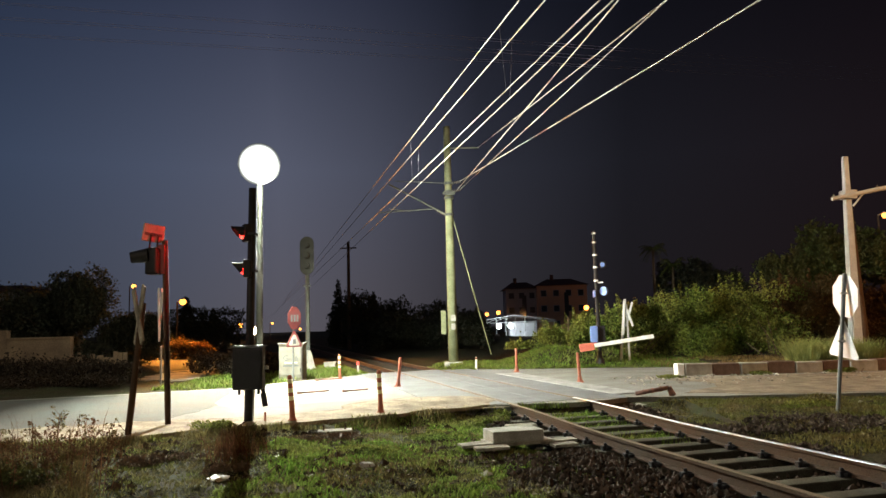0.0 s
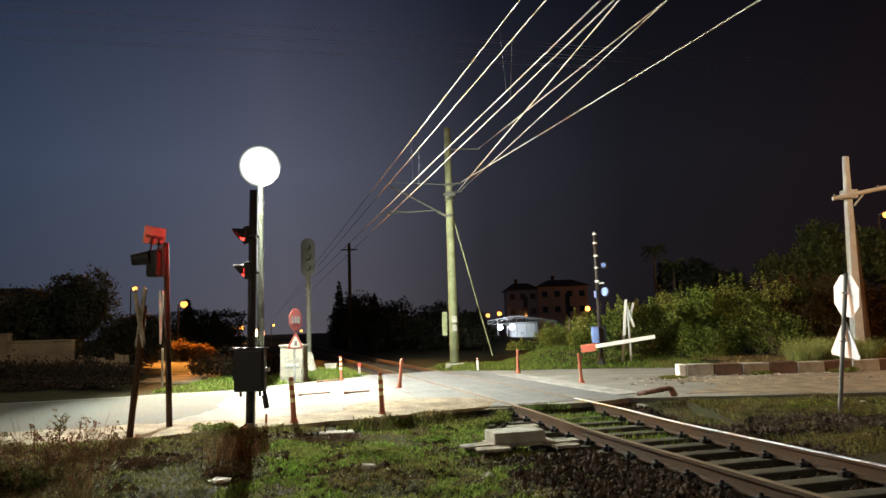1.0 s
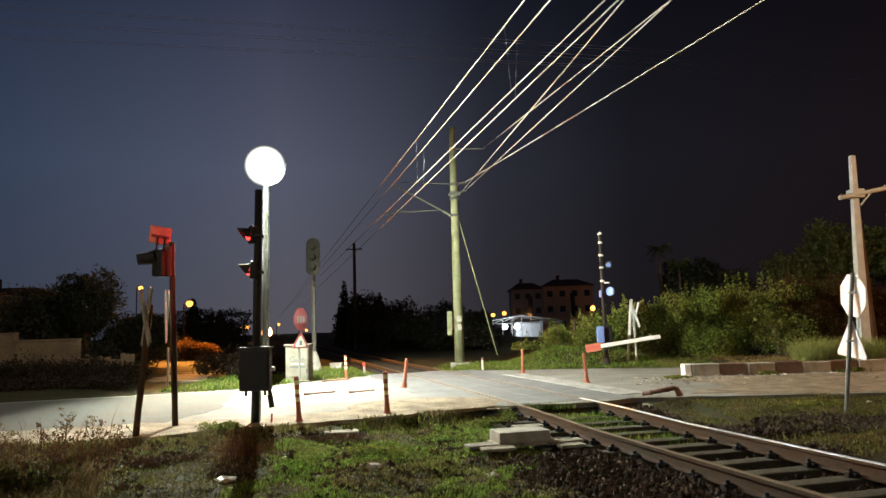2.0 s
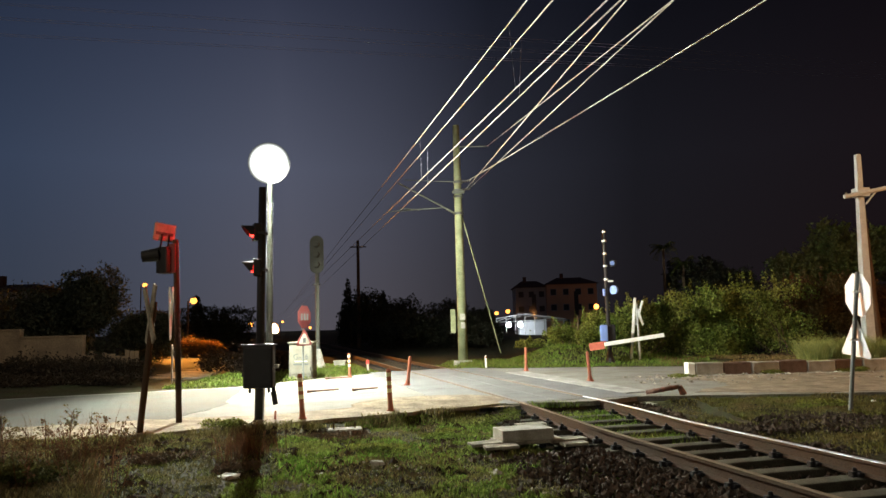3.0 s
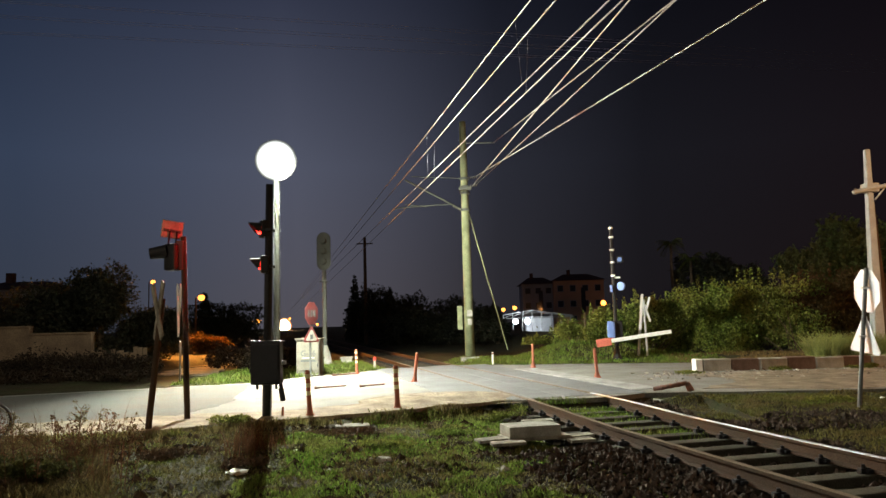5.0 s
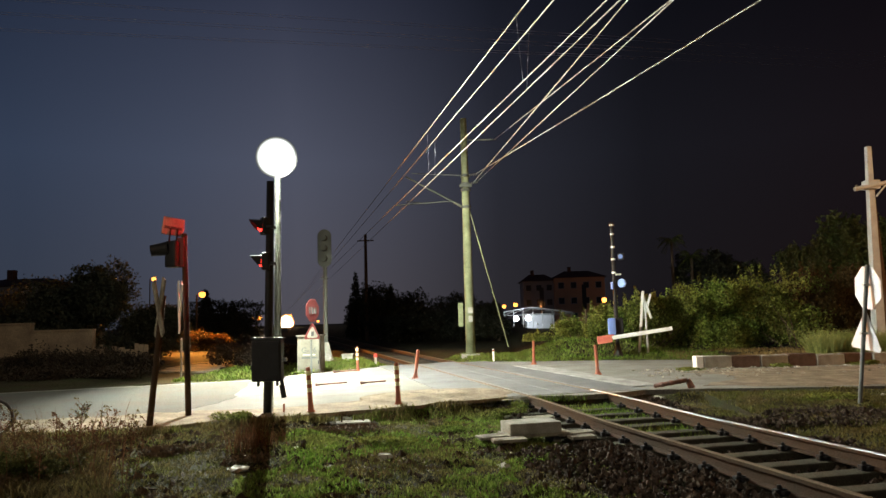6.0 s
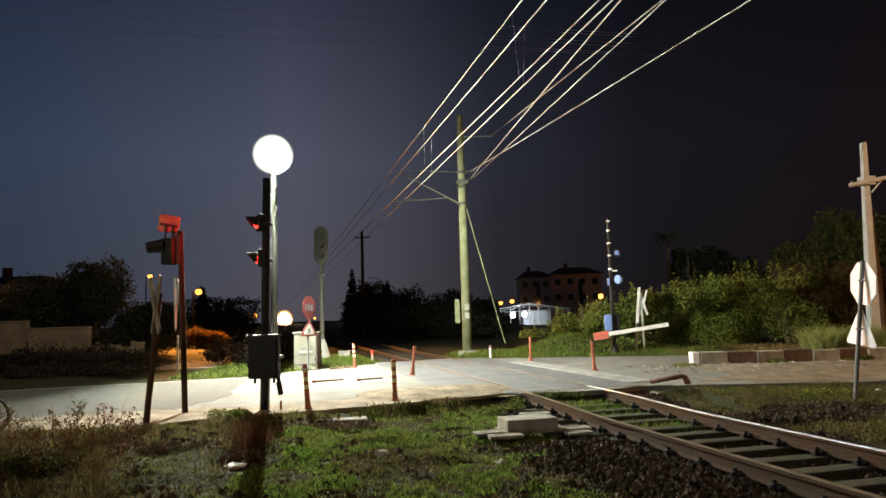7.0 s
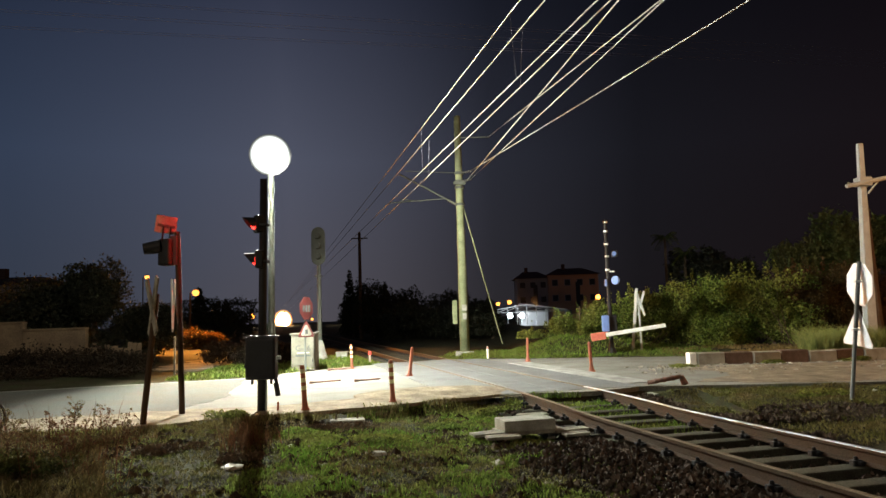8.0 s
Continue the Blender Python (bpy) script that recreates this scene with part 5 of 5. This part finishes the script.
# ---- walls, buildings and far lights ----
def build_walls():
    w = thing("wall_west", (-14, 24, 0), "weathered rendered boundary wall in three heights", "wall", kind="structure")
    r = random.Random(9)
    for x0, x1, h in ((-34, -14.75, 1.72), (-14.75, -12.6, 1.46)):
        bm = box(x1 - x0, 0.22, h + 0.3, ((x0 + x1) / 2 + 14, 0, -0.3), 0.02)
        sec = part("wall_section", bm, M_WALL, w)
        part("coping", box(x1 - x0 - 0.01, 0.30, 0.06, ((x0 + x1) / 2 + 14, 0, h), 0.012), M_WALL, sec)
    x = -12.55
    while x < -10.7:
        b = r.uniform(0.12, 0.2)
        part("plank", box(b - 0.015, 0.03, r.uniform(0.85, 1.1), (x + 14, 0.1, -0.1), 0.004), M_WALL, w)
        x += b
    path = part("side_path", slab(wobble([(-10.2, 23.3), (-8.0, 23.1), (-12.0, 39), (-15.8, 39.6)], 0.5, 0.12, 8), -0.1, 0.05), M_PATH)
    tagged(path, "earth side path lit orange by a street lamp", "path", kind="structure")


build_walls()


def house(at, w, d, h, storeys, cols, wall_material, label, roof_h=1.6, turn=0.0):
    b = thing("apartment_building", at, label, "building", "far buildings", turn=turn)
    wall = part("wall", box(w, d, h, (0, d / 2, -0.5), 0.02), wall_material, b)
    bm = bmesh.new()
    e = 0.6
    c = [bm.verts.new(p) for p in ((-w / 2 - e, -e, h - 0.5), (w / 2 + e, -e, h - 0.5), (w / 2 + e, d + e, h - 0.5), (-w / 2 - e, d + e, h - 0.5))]
    q = [bm.verts.new(p) for p in ((-w / 4, d * 0.45, h - 0.5 + roof_h), (w / 4, d * 0.45, h - 0.5 + roof_h), (w / 4, d * 0.55, h - 0.5 + roof_h), (-w / 4, d * 0.55, h - 0.5 + roof_h))]
    for i in range(4):
        bm.faces.new((c[i], c[(i + 1) % 4], q[(i + 1) % 4], q[i]))
    bm.faces.new(q)
    bm.faces.new(c[::-1])
    roof = part("roof", bm, M_ROOF, b)
    part("chimney", box(0.7, 0.7, roof_h + 0.9, (-w * 0.15, d * 0.4, h - 0.5), 0.02), M_ROOF, roof)
    sh = (h - 0.5) / storeys
    for s in range(storeys):
        for k in range(cols):
            x = -w / 2 + w * (k + 0.5) / cols
            win = part("window", box(1.3, 0.12, 1.4, (x, -0.05, s * sh + 0.9), 0.01), M_GREYPLASTER, b)
            part("pane", box(1.1, 0.06, 1.2, (x, -0.10, s * sh + 1.0), 0.005), M_GLASS, win)
        part("string_course", box(w + 0.1, 0.1, 0.12, (0, -0.04, (s + 1) * sh - 0.3), 0.01), wall_material, b)
    part("stairwell", box(0.9, 0.16, h * 0.55, (w * 0.08, -0.06, h * 0.25), 0.01), M_GLASS, b, "tall dark stairwell window")
    return b


house((25.0, 150, 0), 10.5, 9, 10.2, 3, 4, M_PLASTER, "distant apartment building with pinkish plaster and a hip roof")
house((16.6, 152, 0), 6.6, 9, 9.8, 3, 3, M_GREYPLASTER, "distant grey apartment building with a hip roof")
house((-46.0, 70, 0), 9, 8, 6.6, 2, 3, M_GREYPLASTER, "dark distant house behind the trees", 1.0)


def build_shed():
    s = thing("shed", (9.05, 90, 0), "white-lit open shed with a tin canopy", "shed")
    part("wall", box(3.4, 3, 2.3, (0.9, 2, -0.3), 0.02), M_SHEDWALL, s)
    for side in (-1, 1):
        bm = prism([(0, 0), (5.1 * side, -0.78), (5.1 * side, -0.86), (0, -0.08)], 6.0, Matrix.Translation((-0.2, 2.2, 2.86)))
        part("roof", bm, M_TIN, s, "tin canopy roof")
    for k in range(9):
        x = -5.0 + k * 1.2
        h = 2.72 - abs(x + 0.2) * 0.153
        part("post", rod((x, -0.7, -0.3), (x, -0.7, h), 0.05, None, 8), M_GALV, s)
        part("rafter", rod((x, -0.75, h - 0.28), (min(x + 1.2, 5), -0.75, 2.72 - abs(min(x + 1.2, 5) + 0.2) * 0.153 - 0.02), 0.035, None, 6), M_GALV, s)
    part("purlin", rod((-5.2, -0.8, 1.85), (5.0, -0.8, 1.85), 0.045, None, 8), M_GALV, s)
    for x in (-2.3, -0.85):
        part("lamp", rod((x, -1.0, 1.42), (x, -0.92, 1.42), 0.32, None, 18), G_YARD, s, "glaring white yard lamp")
    part("crate", box(1.1, 0.8, 0.8, (1.4, -1.0, -0.1), 0.03), M_SHEDWALL, s)


build_shed()


def street_lamp(at, z, r, material, label, arm=0.6):
    s = thing("street_lamp", (at[0], at[1], 0), label, "street lamp", "far street lamps")
    part("pole", rod((0, 0, -0.3), (0, 0, z), 0.07, 0.05, 10), M_WOOD, s)
    part("arm", rod((0, 0, z), (arm, 0, z + r + 0.04), 0.03, None, 8), M_GALV, s)
    part("hood", rod((arm, 0, z + r * 0.75), (arm, 0, z + r + 0.06), r * 0.8, r * 0.4, 14), M_GALV, s)
    bm = bmesh.new()
    bmesh.ops.create_uvsphere(bm, u_segments=16, v_segments=10, radius=r, matrix=Matrix.Translation((arm, 0, z)))
    part("lamp_glass", bm, material, s, "glowing lamp glass", smooth=True)


street_lamp((-17.0, 45), 3.55, 0.21, G_SODIUM, "glowing orange sodium street lamp beside the path", 0.35)
street_lamp((-31.2, 70), 6.4, 0.22, G_SODIUM_FAR, "distant lit street lamp behind the sign", 0.4)
for px, pz, d, r in ((-36.2, 2.5, 120, 0.42), (-35.0, 2.75, 120, 0.42), (-33.6, 2.7, 122, 0.2), (-42.0, 3.6, 120, 0.2), (-29.6, 3.0, 120, 0.2), (3.9, 3.9, 150, 0.3), (8.5, 4.0, 150, 0.4), (10.9, 4.3, 150, 0.45), (21.6, 3.9, 110, 0.38), (-24.9, 1.9, 120, 0.2)):
    street_lamp((px, d), pz, r, G_SODIUM_FAR, "small distant orange street lamp", 0.4)
street_lamp((24.9, 40), 7.15, 0.16, G_SODIUM_FAR, "small orange street lamp above the trees", 0.4)
lamp("far_sodium_lamp", "POINT", (22.0, 108, 4.0), 2600, (1.0, 0.42, 0.12), size=0.3)
lamp("far_sodium_lamp_west", "POINT", (-35.0, 118, 3.2), 900, (1.0, 0.42, 0.10), size=0.3)


# ---- small things on the verge ----
def build_small_things():
    wheel = thing("bicycle_wheel", (-6.66, 10.0, 0.0), "small bicycle wheel with a black tyre at the roadside", "wheel", turn=8)
    def ring(R, r, n=40, k=8):
        bm = bmesh.new()
        rows = []
        for i in range(n):
            a = 2 * math.pi * i / n
            rows.append([bm.verts.new(((R + r * math.cos(q)) * math.cos(a), r * math.sin(q), (R + r * math.cos(q)) * math.sin(a) + 0.27)) for q in [2 * math.pi * j / k for j in range(k)]])
        for i in range(n):
            for j in range(k):
                bm.faces.new((rows[i][j], rows[(i + 1) % n][j], rows[(i + 1) % n][(j + 1) % k], rows[i][(j + 1) % k]))
        return bm
    part("tyre", ring(0.245, 0.022), M_RUBBER, wheel, smooth=True)
    part("rim", ring(0.218, 0.01), M_GALV, wheel, smooth=True)
    part("hub", rod((0, -0.05, 0.27), (0, 0.05, 0.27), 0.02, None, 10), M_GALV, wheel)
    for k in range(18):
        a = 2 * math.pi * k / 18
        part("spoke", rod((0, 0.03 * (-1) ** k, 0.27), (0.215 * math.cos(a), 0, 0.27 + 0.215 * math.sin(a)), 0.0018, None, 4), M_GALV, wheel)

    # concrete block on loose slabs beside the track
    b = thing("concrete_block", (0.93, 10.35, -0.235), "pale concrete block resting on slabs beside the track", "concrete block", turn=TRACK_TURN)
    part("block", box(0.76, 0.46, 0.155, (0, 0, 0.085), 0.012), M_CONC, b)
    part("base_slab", box(0.95, 0.5, 0.05, (0.06, 0.02, 0.035), 0.01), M_OLDCONC, b)
    for x in (-0.3, 0.34):
        part("bearer", box(0.12, 0.4, 0.10, (x, 0.04, -0.06), 0.01), M_OLDCONC, b)
    for at, w, d, rz in (((0.40, 10.12, -0.185), 0.5, 0.24, 20), ((0.58, 9.80, -0.185), 0.46, 0.22, 8), ((1.55, 10.35, -0.20), 0.55, 0.22, 16), ((1.60, 10.0, -0.20), 0.35, 0.2, 14), ((1.2, 11.9, -0.19), 0.5, 0.22, 14)):
        s = tagged(part("loose_slab", box(w, d, 0.04, (0, 0, 0), 0.008), M_OLDCONC), "loose flat concrete slab beside the track", "slab", "loose slabs")
        s.matrix_world = pose(*at, 1, -1, rz)
    pad = thing("drain_cover", (-1.80, 11.5, -0.17), "low concrete pad with two bolts in the grass", "concrete pad", turn=12)
    part("pad", box(0.54, 0.3, 0.09, (0, 0, -0.02), 0.015), M_OLDCONC, pad)
    for x in (-0.18, 0.16):
        part("bolt", rod((x, 0, 0.06), (x, 0, 0.16), 0.012, None, 8), M_RUST, pad)
    stub = thing("marker_post", (-3.05, 12.0, -0.02), "short rusty stub at the road's edge", "post")
    part("body", rod((0, 0, -0.05), (0.01, 0, 0.17), 0.02, 0.016, 8), M_ORANGE, stub)
    # litter and stones
    r = random.Random(31)
    for x, y, s, m, lab in ((-2.58, 8.05, 0.12, M_WHITE, "crumpled white litter on the ground"), (-1.0, 8.9, 0.11, M_CONC, "flat pale stone in the grass"), (0.42, 8.5, 0.10, M_CONC, "flat pale stone in the grass"), (-2.2, 9.3, 0.05, M_WHITE, "crumpled white litter on the ground"), (-1.6, 8.4, 0.05, M_CONC, "flat pale stone in the grass"), (2.15, 12.2, 0.06, M_WHITE, "crumpled white litter on the ground"), (8.6, 18.7, 0.09, M_WHITE, "crumpled white litter on the ground"), (9.9, 18.8, 0.07, M_WHITE, "crumpled white litter on the ground"), (7.4, 12.9, 0.05, M_WHITE, "crumpled white litter on the ground"), (3.75, 14.0, 0.12, M_CONC, "flat pale stone in the grass")):
        bm = bmesh.new()
        bmesh.ops.create_icosphere(bm, subdivisions=2, radius=s)
        for v in bm.verts:
            v.co *= 1 + 0.9 * noise.noise(v.co * 1.7 / s + Vector((x * 7, y * 5, 0)))
            v.co.y *= 0.7
            v.co.z *= 0.32
        zz = 0.0 if y > near_edge(x) else ground_z(x, y)
        ob = tagged(part("litter" if m is M_WHITE else "stone", bm, m), lab, "litter" if m is M_WHITE else "stone", "litter" if m is M_WHITE else "stones")
        ob.matrix_world = pose(x, y, zz + s * 0.2, 0, 0, r.uniform(0, 180))
    # brown and green weeds
    for k, (x, y, w, h, m, n) in enumerate(((-2.55, 8.4, 0.6, 0.14, M_BROWNWEED, 900), (-4.3, 7.5, 1.0, 0.30, M_MIDLEAF, 3500), (-5.2, 8.2, 1.0, 0.30, M_MIDLEAF, 3500), (-4.9, 7.2, 0.9, 0.26, M_BROWNWEED, 2500), (-1.2, 9.9, 0.9, 0.16, M_LEAF, 1600), (0.6, 12.6, 0.8, 0.22, M_LEAF, 1600), (-0.4, 11.0, 1.0, 0.12, M_LEAF, 1600), (-3.7, 11.3, 0.7, 0.22, M_LEAF, 1500), (1.0, 13.2, 0.5, 0.25, M_LEAF, 900), (7.6, 11.6, 1.2, 0.16, M_LEAF, 1600), (5.9, 18.6, 0.8, 0.14, M_LEAF, 1000), (8.3, 18.85, 0.5, 0.14, M_LEAF, 700), (10.4, 18.9, 0.7, 0.2, M_LEAF, 900), (12.0, 18.9, 0.6, 0.22, M_BROWNWEED, 900), (8.9, 12.1, 1.4, 0.14, M_MIDLEAF, 1500), (6.3, 12.6, 1.0, 0.12, M_LEAF, 1200), (-1.9, 10.6, 1.1, 0.12, M_BROWNWEED, 1600), (-3.6, 8.8, 0.8, 0.16, M_BROWNWEED, 1500))):
        shrub("weed", lumps(x, y, max(ground_z(x, y), 0.0 if near_edge(x) < y < far_edge(x) else -9) - 0.02, w, w * 0.5, h, 5, 200 + k), n, 0.022, m, "low brown withered weed" if m is M_BROWNWEED else "low leafy weed on the verge", "weed", "weeds")


M_BROWNWEED = mat("withered_weeds", (0.11, 0.065, 0.03), 0.8, var=0.25, scale=3, fine=12, bump=0.0, random_tint=0.4)
build_small_things()


# ---- the train ----
def build_train():
    loco = thing("locomotive", (0, 0, 0), "dark locomotive approaching with glaring headlights", "train")
    bm = box(2.95, 15, 2.6, (0, 7.5, 1.0), 0.25)
    part("body", bm, M_TRAIN, loco)
    part("underframe", box(2.6, 14.5, 0.7, (0, 7.5, 0.3), 0.05), M_BLACK, loco)
    for x in (-0.68, 0.68):
        part("windscreen", box(1.1, 0.06, 0.75, (x, -0.02, 2.45), 0.02), M_GLASS, loco)
    for x in (-0.85, 0.85):
        part("buffer", rod((x, -0.55, 1.05), (x, 0.1, 1.05), 0.22, 0.12, 14), M_BLACK, loco)
    # discs far wider than lamps, sized to the headlights' glare from the camera
    for x, z, r in ((-0.9, 2.3, 1.9), (0.9, 2.3, 1.9), (0, 3.2, 2.3)):
        part("headlight", rod((x, -0.12 - 0.03 * (z > 2), z), (x, 0.05, z), r, None, 20), G_HEAD, loco, "oversized disc for the headlight's glare")
        part("glare_rim", rod((x, -0.08 - 0.03 * (z > 2), z), (x, 0.05, z), r * 1.45, None, 24), G_GLARERIM, loco, "orange rim added for the headlight's glare")
    for k in range(4):
        part("wheelset", rod((-0.75, 2 + k * 3.5 + 0.1, 0.5), (0.75, 2 + k * 3.5 + 0.1, 0.5), 0.48, None, 18), M_BLACK, loco)
    return loco


locomotive = build_train()


def motions():
    """The train comes towards the crossing at a near-steady speed fitted to the camera's view."""
    rows = []
    for t, y in ((0, 525), (1, 494), (2, 462.5), (3, 428), (4, 400), (5, 370), (6, 340), (7, 312), (8, 284)):
        c = centre_at(y)
        d = centre_at(y + 5) - centre_at(y - 5)
        rows.append((t, pose(c.x, c.y, 0.012, 0, 0, math.degrees(math.atan2(-d.x, d.y)))))
    walk(locomotive, rows)


motions()
